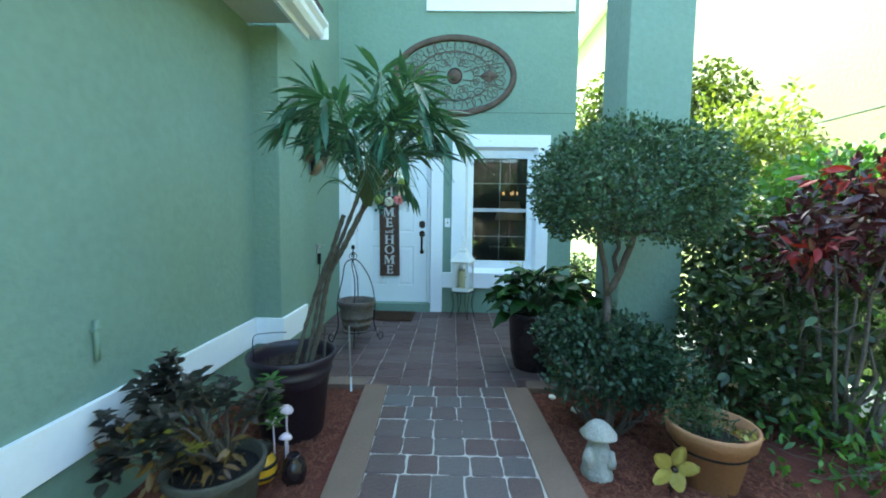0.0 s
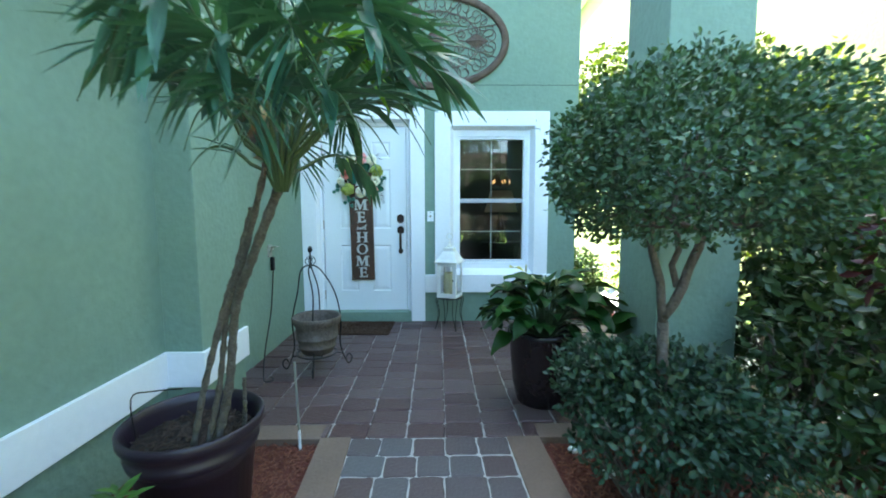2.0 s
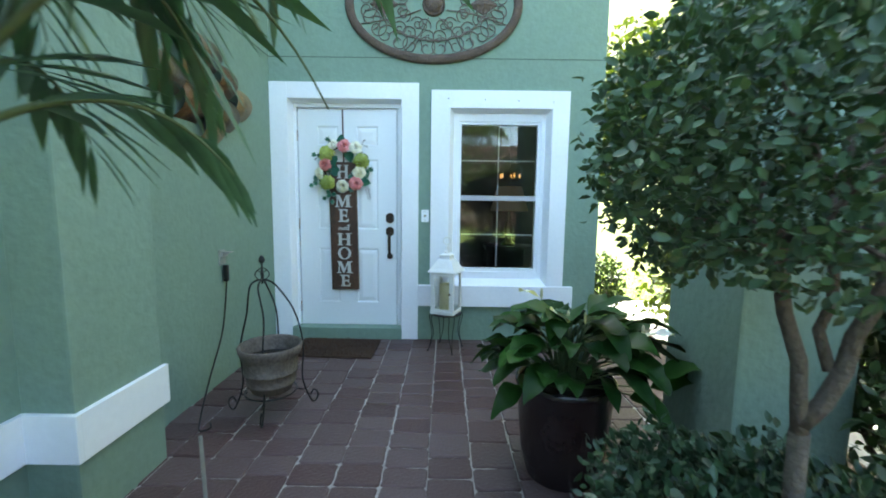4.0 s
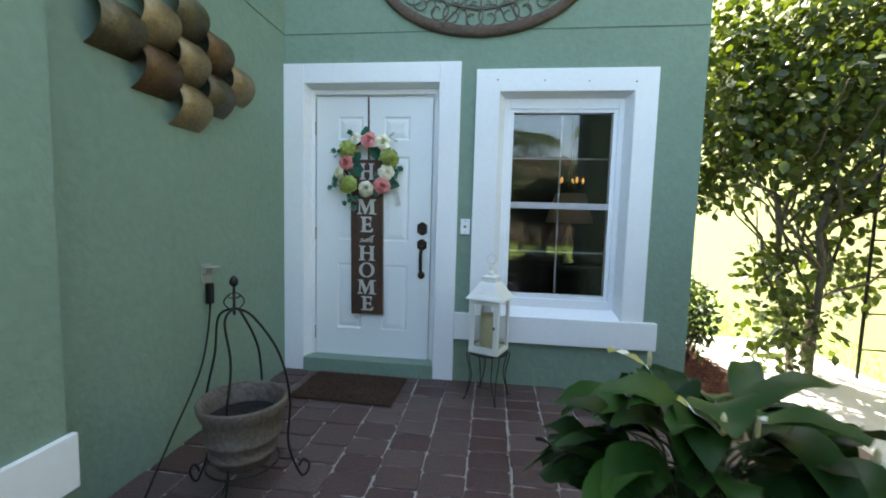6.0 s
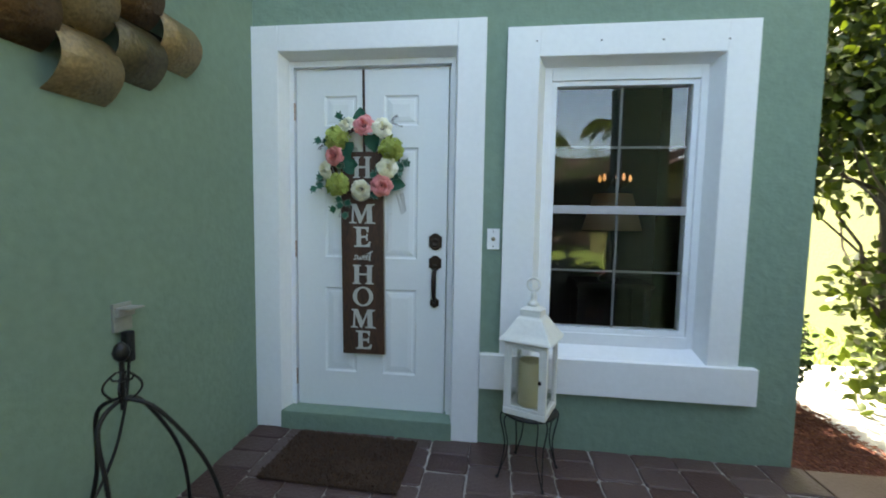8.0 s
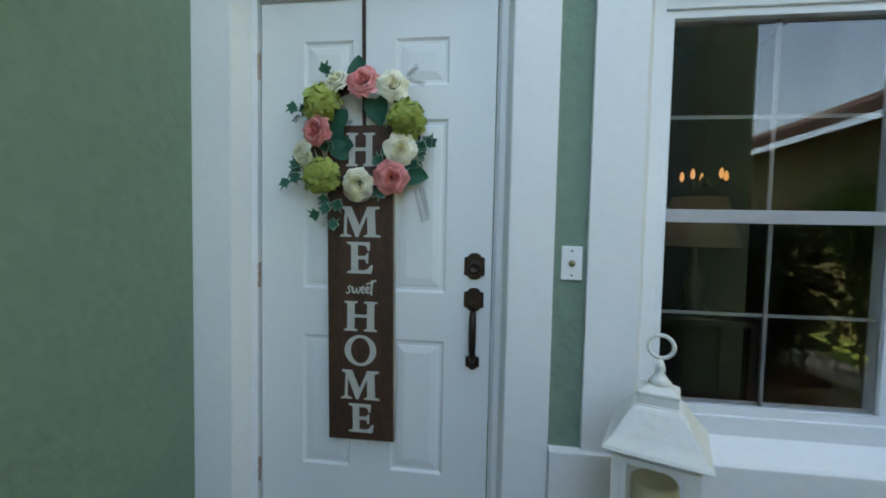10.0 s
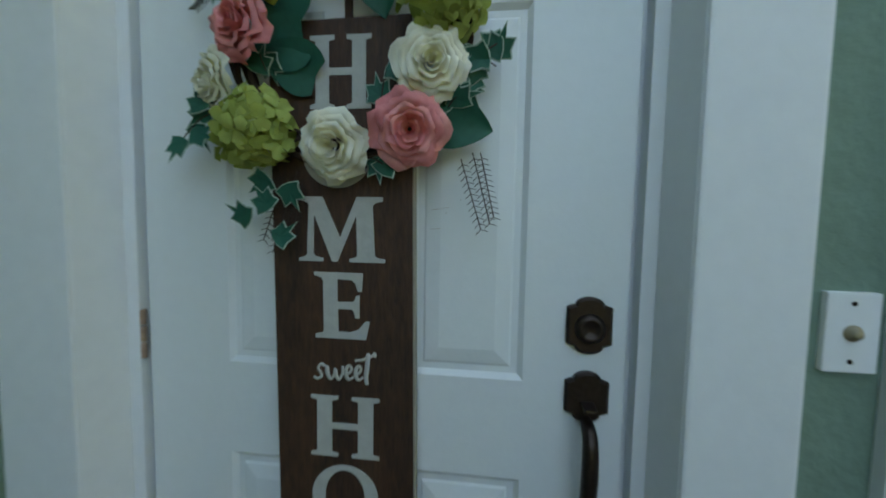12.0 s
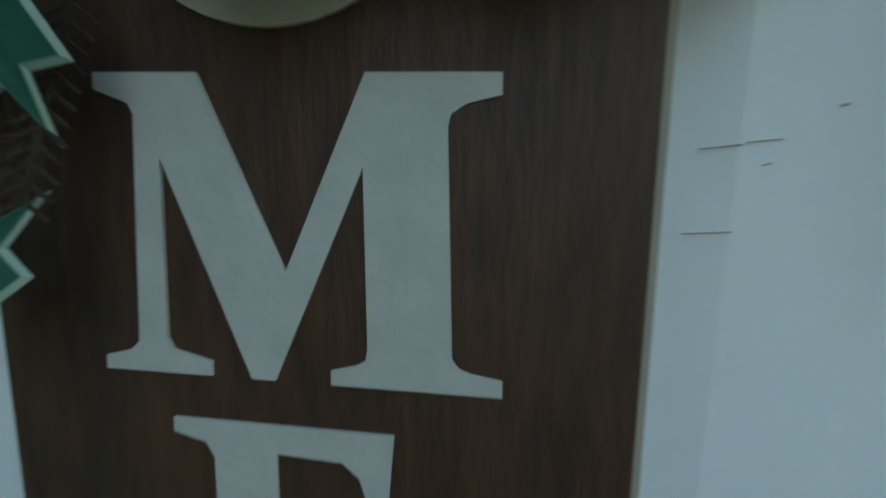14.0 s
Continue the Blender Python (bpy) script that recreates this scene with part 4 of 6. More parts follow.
leaves_mesh("flowers", fl, CROTONYEL, small, "small yellow flowers", 0.7, 0.2)

# ---- tree, shrub and trellis beside the house ----
rng = random.Random(51)
tree = thing("garden_tree", (4.28, 7.0, -0.16), "leafy multi-stemmed tree with sunlit yellow-green leaves", "tree")
bm = bmesh.new()
ends = []
for k, (tx, ty) in enumerate(((-0.1, 0.0), (0.08, 0.05), (0.0, -0.08))):
    p = branch(bm, rng, (tx, ty, 0), (tx * 3 + rng.uniform(-0.1, 0.1), ty * 3, 1.7), 0.035, 0.024, 0.03)
    for j in range(7):
        d = unit(rng)
        q = branch(bm, rng, p[2 + j % 4], Vector(p[2 + j % 4]) + Vector((d.x * 0.95, d.y * 0.9, 0.5 + abs(d.z) * 1.1)), 0.017, 0.005, 0.05)
        ends.append(q[-1])
part("trunk", bm, BARK, tree, "slender dark trunks", True)
sp = []
for c, r, n in (((-0.55, 0.2, 2.35), (0.85, 0.8, 0.65), 3000), ((0.35, 0.3, 2.6), (1.0, 0.9, 0.8), 3600), ((-0.4, 0.5, 3.15), (0.85, 0.8, 0.55), 2200), ((0.6, 0.1, 3.35), (0.75, 0.7, 0.45), 1600), ((-0.95, 0.1, 1.75), (0.3, 0.3, 0.25), 260), ((-0.30, 0.0, 1.0), (0.30, 0.3, 0.35), 260), ((-0.25, -0.1, 0.5), (0.38, 0.3, 0.35), 330), ((0.35, 0.1, 1.0), (0.3, 0.3, 0.4), 240), ((0.25, 0.0, 1.65), (0.6, 0.5, 0.3), 480)):
    sp += crown_spots(rng, c, r, n, 0.085, 0.9, 0.35, rng.uniform(0, 40), -1, 2.0, 2.0)
leaves_mesh("crown", sp, TREELEAF, tree, "rounded leaves glowing in the sun", 0.75, 0.3, 0.15)
shr = thing("corner_shrub", (3.27, 6.98, -0.05), "small dark-green shrub at the house corner", "shrub")
bm = bmesh.new()
for k in range(8):
    a = rng.uniform(0, 6.28)
    branch(bm, rng, (0.03 * math.cos(a), 0.03 * math.sin(a), 0), (0.18 * math.cos(a), 0.2 * math.sin(a), rng.uniform(0.4, 0.7)), 0.008, 0.003)
part("branchwork", bm, BARK, shr, smooth=True)
leaves_mesh("foliage", crown_spots(rng, (0, 0.1, 0.42), (0.24, 0.34, 0.36), 1900, 0.05, 0.6, 0.2, 6.0, -0.9), DARKHEDGE, shr, "", 0.6, 0.3, 0.1)
tr = thing("trellis", (4.62, 6.85, -0.1), "dark metal garden trellis with rungs", "trellis")
for x in (0.0, 0.26):
    part("upright", tube([(x, 0, 0), (x, 0, 2.1)], 0.014, 8), METALBLACK, tr)
for k in range(6):
    part("rung", tube([(0, 0, 0.3 + 0.32 * k), (0.26, 0, 0.3 + 0.32 * k)], 0.008, 6), METALBLACK, tr)
def tall_palm(at, h, reach, label, n=11, leaf=0.3):
    ob = thing("palm_tree", at, label, "palm")
    bm = bmesh.new()
    branch(bm, rng, (0, 0, 0), (0.1, 0, h), 0.09, 0.055, 0.006)
    part("trunk", bm, BARK, ob, smooth=True)
    spots = []
    ribs = bmesh.new()
    for k in range(n):
        a = 6.28 * k / n
        pts, s2 = frond_spots(rng, Vector((0.1, 0, h)), Vector((math.cos(a), math.sin(a), 0)), reach, rng.uniform(0.4, 1.0) * reach, leaf, 18)
        tube(pts, 0.008, 5, ribs)
        spots += s2
    part("frond_rib", ribs, GREENSTEM, ob)
    leaves_mesh("fronds", spots, TREELEAF, ob, "", 0.14, 0.5, 0.25)


tall_palm((6.9, 8.6, -0.16), 6.3, 0.9, "tall thin palm tree behind the neighbouring wall", 9)
# palms across the way, mirrored in the window
rng = random.Random(61)
tall_palm((2.6, -8.5, -0.16), 4.6, 1.5, "palm tree on the lawn across the way", 14, 0.5)
tall_palm((6.0, -9.0, -0.16), 5.2, 1.6, "tall palm tree on the lawn across the way", 14, 0.5)

# added out-of-view trees that keep the sunlit roof out of the window's reflection
for x, y, h in ((3.4, -12.6, 4.6), (6.6, -12.2, 4.9)):
    ob = thing("reflection_dimmer_tree", (x, y, -0.16), "added low dark-leaved tree, out of view, that darkens the window reflection", "tree", "shade trees")
    bm = bmesh.new()
    branch(bm, rng, (0, 0, 0), (0.1, 0, h * 0.4), 0.16, 0.11, 0.02)
    for k in range(9):
        d = unit(rng)
        branch(bm, rng, (0.1, 0, h * 0.38), (d.x * 1.7, d.y * 1.3, h * 0.5 + abs(d.z) * 1.4), 0.07, 0.02, 0.05)
    part("trunk", bm, BARK, ob, smooth=True)
    leaves_mesh("crown", crown_spots(rng, (0, 0, h * 0.58), (2.3, 1.7, h * 0.42), 2600, 0.26, 0.8, 0.3, x), DARKHEDGE, ob, "", 0.6, 0.3, 0.2)

from mathutils.geometry import tessellate_polygon

# ---- hanging sign with raised letters ----
GLYPH_M = [(0.0, 1.0), (0.27, 1.0), (0.485, 0.377), (0.684, 1.0), (0.996, 1.0), (0.996, 0.936), (0.919, 0.913), (0.881, 0.88), (0.874, 0.845), (0.884, 0.115), (0.9, 0.085), (0.93, 0.07), (1.0, 0.055), (1.0, 0.0), (0.594, 0.0), (0.594, 0.049), (0.654, 0.071), (0.679, 0.092), (0.684, 0.135), (0.677, 0.719), (0.455, 0.0), (0.395, 0.0), (0.169, 0.736), (0.175, 0.122), (0.193, 0.085), (0.291, 0.051), (0.291, 0.0), (0.008, 0.0), (0.008, 0.049), (0.074, 0.073), (0.099, 0.107), (0.103, 0.871), (0.089, 0.905), (0.0, 0.946)]
GLYPH_M = [(0.5 + (u - 0.5) * (1.03 - 0.06 * v), v) for u, v in GLYPH_M]
GLYPH_E = [(0.0, 1.0), (0.877, 1.0), (0.856, 0.723), (0.788, 0.721), (0.746, 0.84), (0.678, 0.891), (0.419, 0.901), (0.424, 0.557), (0.695, 0.565), (0.737, 0.6), (0.754, 0.66), (0.818, 0.662), (0.814, 0.324), (0.746, 0.32), (0.716, 0.419), (0.674, 0.453), (0.432, 0.448), (0.441, 0.108), (0.653, 0.103), (0.801, 0.152), (0.919, 0.277), (1.0, 0.277), (0.936, 0.0), (0.025, 0.0), (0.025, 0.059), (0.157, 0.084), (0.176, 0.13), (0.164, 0.87), (0.13, 0.92), (0.0, 0.95)]
half = [(0.0, 1.0), (0.40, 1.0), (0.40, 0.945), (0.31, 0.92), (0.31, 0.56), (0.69, 0.56), (0.69, 0.92), (0.60, 0.945), (0.60, 1.0), (1.0, 1.0), (1.0, 0.945), (0.91, 0.92)]
GLYPH_H = half + [(0.91, 0.08), (1.0, 0.055), (1.0, 0.0), (0.60, 0.0), (0.60, 0.055), (0.69, 0.08), (0.69, 0.46), (0.31, 0.46), (0.31, 0.08), (0.40, 0.055), (0.40, 0.0), (0.0, 0.0), (0.0, 0.055), (0.09, 0.08), (0.09, 0.92), (0.0, 0.945)]


def raised(outline, w, h, depth):
    """A letter cut from board, its face toward -y."""
    bm = bmesh.new()
    f = [bm.verts.new(((u - 0.5) * w, -depth, v * h)) for u, v in outline]
    b = [bm.verts.new(((u - 0.5) * w, 0.0, v * h)) for u, v in outline]
    n = len(f)
    for a, c, d in tessellate_polygon([[Vector((u * w, v * h, 0)) for u, v in outline]]):
        tri = bm.faces.new((f[a], f[c], f[d]))
        tri.normal_update()
        if tri.normal.y > 0:
            tri.normal_flip()
    for i in range(n):
        bm.faces.new((f[i], b[i], b[(i + 1) % n], f[(i + 1) % n]))
    return bm


def ring_letter(w, h, depth):
    bm = bmesh.new()
    n = 48
    rows = []
    for y in (0.0, -depth):
        rows.append([[bm.verts.new((rx * math.cos(2 * math.pi * i / n), y, h / 2 + rz * math.sin(2 * math.pi * i / n))) for i in range(n)] for rx, rz in ((w / 2, h / 2 * 1.03), (w / 2 * 0.60, h / 2 * 0.86))])
    (bo, bi), (fo, fi) = rows
    for i in range(n):
        j = (i + 1) % n
        bm.faces.new((fo[i], fo[j], fi[j], fi[i]))
        bm.faces.new((bo[i], bo[j], fo[j], fo[i]))
        bm.faces.new((fi[i], fi[j], bi[j], bi[i]))
    bmesh.ops.recalc_face_normals(bm, faces=bm.faces)
    return bm


WALNUT = material("dark_stained_board", (0.020, 0.0125, 0.010), 0.62, 0.5, 5, 60, 0.15, 60, second=(0.100, 0.042, 0.020))
# grain runs down the board
for nd in WALNUT.node_tree.nodes:
    if nd.type == "TEX_COORD":
        mp = WALNUT.node_tree.nodes.new("ShaderNodeMapping")
        mp.inputs["Scale"].default_value = (2.6, 2.6, 0.55)
        for lk in list(WALNUT.node_tree.links):
            if lk.from_node == nd:
                dest = lk.to_socket
                WALNUT.node_tree.links.remove(lk)
                WALNUT.node_tree.links.new(mp.outputs[0], dest)
        WALNUT.node_tree.links.new(nd.outputs["Object"], mp.inputs["Vector"])
        break
LETTER = material("whitewashed_letter", (0.50, 0.50, 0.47), 0.8, 0.14, 14, 50, 0.1, 60)
sign = thing("hanging_sign", (0.4200, 6.0879, 0.4667), "dark stained wooden porch sign with white letters, hung on the door", "sign")
LEAN = radians(0.85)
sign.rotation_euler = (0, -LEAN, 0)
sign.scale = (1.01, 1.01, 1.01)
part("board", boxes((-0.1285, 0.1285, -0.022, 0.0, 0.0, 1.205), bevel=0.0015), WALNUT, sign)
part("edge_strip", boxes((0.1287, 0.1315, -0.0205, 0.0, 0.0, 1.205)), material("raw_wood_edge", (0.36, 0.32, 0.26), 0.8, 0.15, 20, 60), sign, "pale raw board edge")
part("backing", boxes((-0.05, 0.05, 0.0, 0.009, 0.1, 1.1)), WALNUT, sign)
LET = (("H", 0.416, 1.528, 1.652, 0.110), ("O", 0.410, 1.394, 1.512, 0.128), ("M", 0.4172, 1.262, 1.377, 0.156), ("E", 0.418, 1.123, 1.243, 0.104), ("H", 0.424, 0.901, 1.016, 0.130), ("O", 0.424, 0.768, 0.884, 0.126), ("M", 0.425, 0.635, 0.748, 0.151), ("E", 0.430, 0.505, 0.617, 0.102))
for ch_, x, z0, z1, w in LET:
    bm = ring_letter(w, z1 - z0, 0.0014) if ch_ == "O" else raised({"H": GLYPH_H, "M": GLYPH_M, "E": GLYPH_E}[ch_], w, z1 - z0, 0.0014)
    bmesh.ops.rotate(bm, cent=(0, 0, (z1 - z0) / 2), verts=bm.verts, matrix=Matrix.Rotation(LEAN, 3, "Y"))
    bmesh.ops.translate(bm, verts=bm.verts, vec=(x - 0.4295 + math.tan(LEAN) * ((z0 + z1) / 2 - 0.475), -0.022, z0 - 0.475))
    part("letter", bm, LETTER, sign, "white serif letter " + ch_)
# brushed script word: five strokes, heavier going down
bm = bmesh.new()
for stroke in ([(0.0, 0.12), (0.22, 0.0), (0.45, 0.18), (0.38, 0.48), (0.26, 0.74), (0.44, 1.0), (0.62, 0.86)],
               [(0.74, 0.92), (0.80, 0.30), (0.96, 0.02), (1.14, 0.30), (1.20, 0.72), (1.25, 0.30), (1.41, 0.02), (1.60, 0.42), (1.62, 0.92)],
               [(1.70, 0.36), (2.0, 0.52), (2.1, 0.82), (1.95, 0.97), (1.80, 0.70), (1.80, 0.30), (1.96, 0.03), (2.2, 0.24)],
               [(2.24, 0.36), (2.52, 0.52), (2.62, 0.82), (2.48, 0.97), (2.33, 0.70), (2.33, 0.30), (2.49, 0.03), (2.72, 0.24)],
               [(3.02, 1.85), (2.95, 1.0), (2.88, 0.25), (2.93, -0.25)],
               [(2.30, 1.32), (2.75, 1.42), (3.20, 1.68), (3.36, 1.86), (3.34, 1.62)]):
    pts = smooth_path([((u - 1.68) * 0.0345, 0.0, v * 0.0275 - 0.006) for u, v in stroke], 5)
    rad = [0.0026 + 0.0018 * min(1.0, max(0.0, (pts[max(i - 1, 0)].z - pts[i].z) * 260)) for i in range(len(pts))]
    tube(pts, rad, 8, bm)
for v in bm.verts:
    v.co.y *= 0.4
bmesh.ops.translate(bm, verts=bm.verts, vec=(0.001, -0.0225, 0.578))
part("word", bm, LETTER, sign, "white script word sweet", True)
STRAP = material("brown_ribbon", (0.06, 0.03, 0.022), 0.8, 0.3, 20, 90)
part("strap", boxes((0.002, 0.016, 0.004, 0.008, 1.10, 1.682), (0.002, 0.016, 0.004, 0.03, 1.678, 1.682)), STRAP, sign, "brown ribbon over the door top")

# ---- flower wreath ----
PINK = material("pink_silk_petal", (0.72, 0.16, 0.19), 0.75, 0.2, 14, 90, island=1.1, second=(0.95, 0.46, 0.46), translucent=0.1)
CREAM = material("cream_silk_petal", (0.80, 0.77, 0.60), 0.75, 0.12, 14, 90, island=1.0, second=(0.93, 0.92, 0.84), translucent=0.1)
LIME = material("lime_silk_petal", (0.30, 0.38, 0.07), 0.75, 0.3, 14, 90, island=1.2, second=(0.52, 0.60, 0.18), translucent=0.12)
TEAL = material("teal_silk_leaf", (0.010, 0.085, 0.060), 0.6, 0.3, 14, 90, island=0.9, second=(0.02, 0.15, 0.10), translucent=0.08)
IVYEDGE = material("ivy_pale_edge", (0.30, 0.40, 0.33), 0.7, 0.2, 20, 90)
TWIG = material("vine_twig", (0.045, 0.028, 0.020), 0.9, 0.4, 30, 90)


def petal_sheet(verts, faces, ang, half, r0, r1, h0, h1, curl, rg, nu=7, nv=7, ruffle=0.085):
    """A cupped petal in polar form about z; appended to the lists."""
    k = len(verts)
    for j in range(nv):
        v = j / (nv - 1)
        for i in range(nu):
            u = -1 + 2 * i / (nu - 1)
            edge = 1 - 0.13 * v * u ** 4
            a = ang + u * half * (0.55 + 0.45 * math.sin(math.pi * min(1, 0.25 + 0.6 * v)))
            r = (r0 + (r1 - r0) * v ** 0.9) * (1 + 0.05 * v * math.sin(5 * u + ang * 7)) * edge
            h = h0 + (h1 - h0) * math.sin(v * math.pi / 2) - curl * max(0, v - 0.6) ** 2 * 6 + ruffle * r1 * v * v * (1.6 * math.sin(4.3 * u + ang * 5) + math.sin(9 * u + ang * 3))
            verts.append((r * math.cos(a), r * math.sin(a), h))
    for j in range(nv - 1):
        for i in range(nu - 1):
            a = k + j * nu + i
            faces.append((a, a + 1, a + nu + 1, a + nu))


def rose_mesh(R, rg, tight=1.0):
    verts, faces = [], []
    for n, half, r0, r1, h0, h1, curl in ((3, 1.25, 0.05, 0.16, 0.10, 0.66, 0.0), (3, 1.1, 0.10, 0.28, 0.10, 0.66, 0.02), (4, 0.95, 0.16, 0.43, 0.06, 0.60, 0.05), (5, 0.95, 0.2, 0.62, 0.0, 0.52, 0.10), (5, 0.92, 0.25, 0.82, -0.05, 0.40, 0.14), (6, 0.78, 0.28, 1.0, -0.08, 0.24, 0.16)):
        o = rg.uniform(0, 6.28)
        for k in range(n):
            petal_sheet(verts, faces, o + 2 * math.pi * k / n + rg.uniform(-0.1, 0.1), half, r0 * R, r1 * R * rg.uniform(0.94, 1.05), h0 * R, h1 * R * rg.uniform(0.92, 1.05), curl * R, rg)
    me = bpy.data.meshes.new("rose")
    me.from_pydata(verts, [], faces)
    me.shade_smooth()
    return me


def hydrangea_mesh(R, rg):
    verts, faces = [], []
    n = 44
    for k in range(n):
        z = 1 - 1.15 * (k + 0.5) / n
        a = k * 2.39996
        s = math.sqrt(max(0, 1 - z * z))
        d = Vector((s * math.cos(a), s * math.sin(a), z))
        c = d * R * rg.uniform(0.72, 1.0)
        d = (d + unit(rg) * 0.45).normalized()
        x = d.orthogonal().normalized()
        y = d.cross(x)
        t0 = rg.uniform(0, 1.57)
        for q in range(4):
            t = t0 + q * math.pi / 2
            w = x * math.cos(t) + y * math.sin(t)
            p = d.cross(w)
            L = R * 0.40
            i = len(verts)
            for uu, ww, hh in ((0, 0, 0), (0.45, 0.42, 0.12), (0.45, 0.0, 0.05), (0.45, -0.42, 0.12), (0.9, 0.38, 0.02), (1.0, 0, 0.06), (0.9, -0.38, 0.02)):
                verts.append(tuple(c + w * L * uu + p * L * ww + d * L * (hh + 0.22 * rg.uniform(-1, 1))))
            faces += [(i, i + 1, i + 2), (i, i + 2, i + 3), (i + 1, i + 4, i + 5, i + 2), (i + 2, i + 5, i + 6, i + 3)]
    me = bpy.data.meshes.new("hydrangea")
    me.from_pydata(verts, [], faces)
    me.shade_smooth()
    return me


def heart_leaf_mesh(L, rg):
    verts, faces = [], []
    nv, nu = 9, 5
    for j in range(nv):
        t = j / (nv - 1)
        w = 0.46 * L * (math.sin(math.pi * (0.12 + 0.88 * t) ** 0.75) ** 0.8 if t < 1 else 0)
        for i in range(nu):
            u = -1 + 2 * i / (nu - 1)
            verts.append((u * w, L * (t - 0.10 * abs(u) * (1 - t)), 0.10 * L * abs(u) * (1 - 0.3 * t) - 0.25 * L * (t - 0.4) ** 2 + 0.015 * L * math.sin(8 * t + 3 * u)))
    for j in range(nv - 1):
        for i in range(nu - 1):
            a = j * nu + i
            faces.append((a, a + 1, a + nu + 1, a + nu))
    me = bpy.data.meshes.new("leaf")
    me.from_pydata(verts, [], faces)
    me.shade_smooth()
    return me


def ivy_mesh(L):
    """A five-lobed leaf with a pale rim."""
    lobes = []
    for a, r in ((-150, 0.42), (-108, 0.72), (-78, 0.55), (-42, 0.88), (-16, 0.58), (0, 1.18), (16, 0.58), (42, 0.88), (78, 0.55), (108, 0.72), (150, 0.42)):
        lobes.append((r * math.sin(radians(a)) * L, r * math.cos(radians(a)) * L))
    verts = [(0, 0, 0)] + [(x * 0.88, y * 0.88, 0.05 * L) for x, y in lobes] + [(x, y, 0.02 * L) for x, y in lobes]
    n = len(lobes)
    faces, idx = [], []
    for i in range(n):
        j = (i + 1) % n
        faces.append((0, 1 + i, 1 + j))
        idx.append(0)
        faces.append((1 + i, 1 + n + i, 1 + n + j, 1 + j))
        idx.append(1)
    me = bpy.data.meshes.new("ivy_leaf")
    me.from_pydata(verts, [], faces)
    me.materials.append(TEAL)
    me.materials.append(IVYEDGE)
    for p, m in zip(me.polygons, idx):
        p.material_index = m
    return me


rg = random.Random(77)
wreath = thing("flower_wreath", (0.437, 6.035, 1.635), "silk flower wreath of pink and cream roses, lime hydrangeas and ivy", "wreath")
W0 = Vector(wreath.location)
bm = bmesh.new()
for k in range(5):
    r = 0.175 + 0.008 * k
    ph = rg.uniform(0, 6)
    tube([(r * math.cos(a) + 0.004 * math.sin(7 * a + ph), -0.004 + 0.008 * math.cos(5 * a + ph), r * math.sin(a)) for a in [2 * math.pi * i / 48 for i in range(48)]], 0.006, 6, bm, True)
part("vine_ring", bm, TWIG, wreath, "dark twisted vine ring", True)


def facing(x, z, out, tilt=0.3):
    """Pose of a bloom on the wreath at world x, z, leaning outward from its centre."""
    d = Vector((x - W0.x, 0, z - W0.z))
    n = (Vector((0, -1, 0)) + d.normalized() * tilt).normalized()
    return Matrix.Translation((x - W0.x, -out, z - W0.z)) @ n.to_track_quat("Z", "Y").to_matrix().to_4x4()


def put(name, me, mat, m, label):
    if mat is not None and not me.materials:
        me.materials.append(mat)
    ob = new(name, me)
    ob.parent = wreath
    ob.matrix_local = m
    ob["label"] = label
    return ob


pinks = [rose_mesh(0.065, rg) for k in range(3)]
creams = [rose_mesh(0.062, rg) for k in range(3)]
for i, (x, z) in enumerate(((0.449, 1.819), (0.278, 1.650), (0.557, 1.482))):
    put("rose", pinks[i], PINK, facing(x, z, 0.045) @ pose(0, 0, 0, 0, 0, 70 * i), "pink silk rose")
for i, (x, z) in enumerate(((0.556, 1.803), (0.588, 1.580), (0.433, 1.459), (0.345, 1.822), (0.222, 1.566))):
    put("rose", creams[i % 3], CREAM, facing(x, z, 0.044 if i < 3 else 0.024, 0.3 if i < 3 else 0.8) @ pose(0, 0, 0, 0, 0, 50 * i), "cream silk rose")
for i, (x, z) in enumerate(((0.290, 1.752), (0.606, 1.690), (0.292, 1.487))):
    put("hydrangea", hydrangea_mesh(0.068, rg), LIME, facing(x, z, 0.030), "lime green silk hydrangea")
for i, (x, z, spin) in enumerate(((0.421, 1.865, 0), (0.492, 1.735, 190), (0.338, 1.70, 160), (0.352, 1.598, 60), (0.625, 1.50, -105), (0.332, 1.63, 100))):
    put("leaf", heart_leaf_mesh(0.10, rg), TEAL, Matrix.Translation((x - W0.x, -0.012 - 0.004 * (i % 3), z - W0.z)) @ pose(0, 0, 0, 90 + 12, 0, 0) @ pose(0, 0, 0, 0, 0, spin) @ pose(0, -0.035, 0), "broad teal-green silk leaf")
ivy = ivy_mesh(0.036)
sprigs = (((0.33, 1.83), (0.302, 1.872), 3), ((0.24, 1.735), (0.172, 1.735), 3), ((0.235, 1.535), (0.145, 1.472), 6), ((0.63, 1.56), (0.70, 1.62), 6), ((0.60, 1.50), (0.65, 1.55), 4), ((0.47, 1.44), (0.515, 1.425), 2), ((0.52, 1.60), (0.505, 1.53), 2), ((0.29, 1.62), (0.305, 1.585), 2), ((0.61, 1.62), (0.69, 1.58), 4))
for x, z, spin in ((0.303, 1.362, 20), (0.264, 1.340, 75), (0.328, 1.305, -60), (0.300, 1.402, 130), (0.345, 1.385, 200), (0.185, 1.53, 40)):
    put("ivy_leaf", ivy, None, Matrix.Translation((x - W0.x, -0.030, z - W0.z)) @ pose(0, 0, 0, 90 + rg.uniform(-20, 20), rg.uniform(-20, 20), 0) @ pose(0, 0, 0, 0, 0, spin), "variegated ivy leaf")
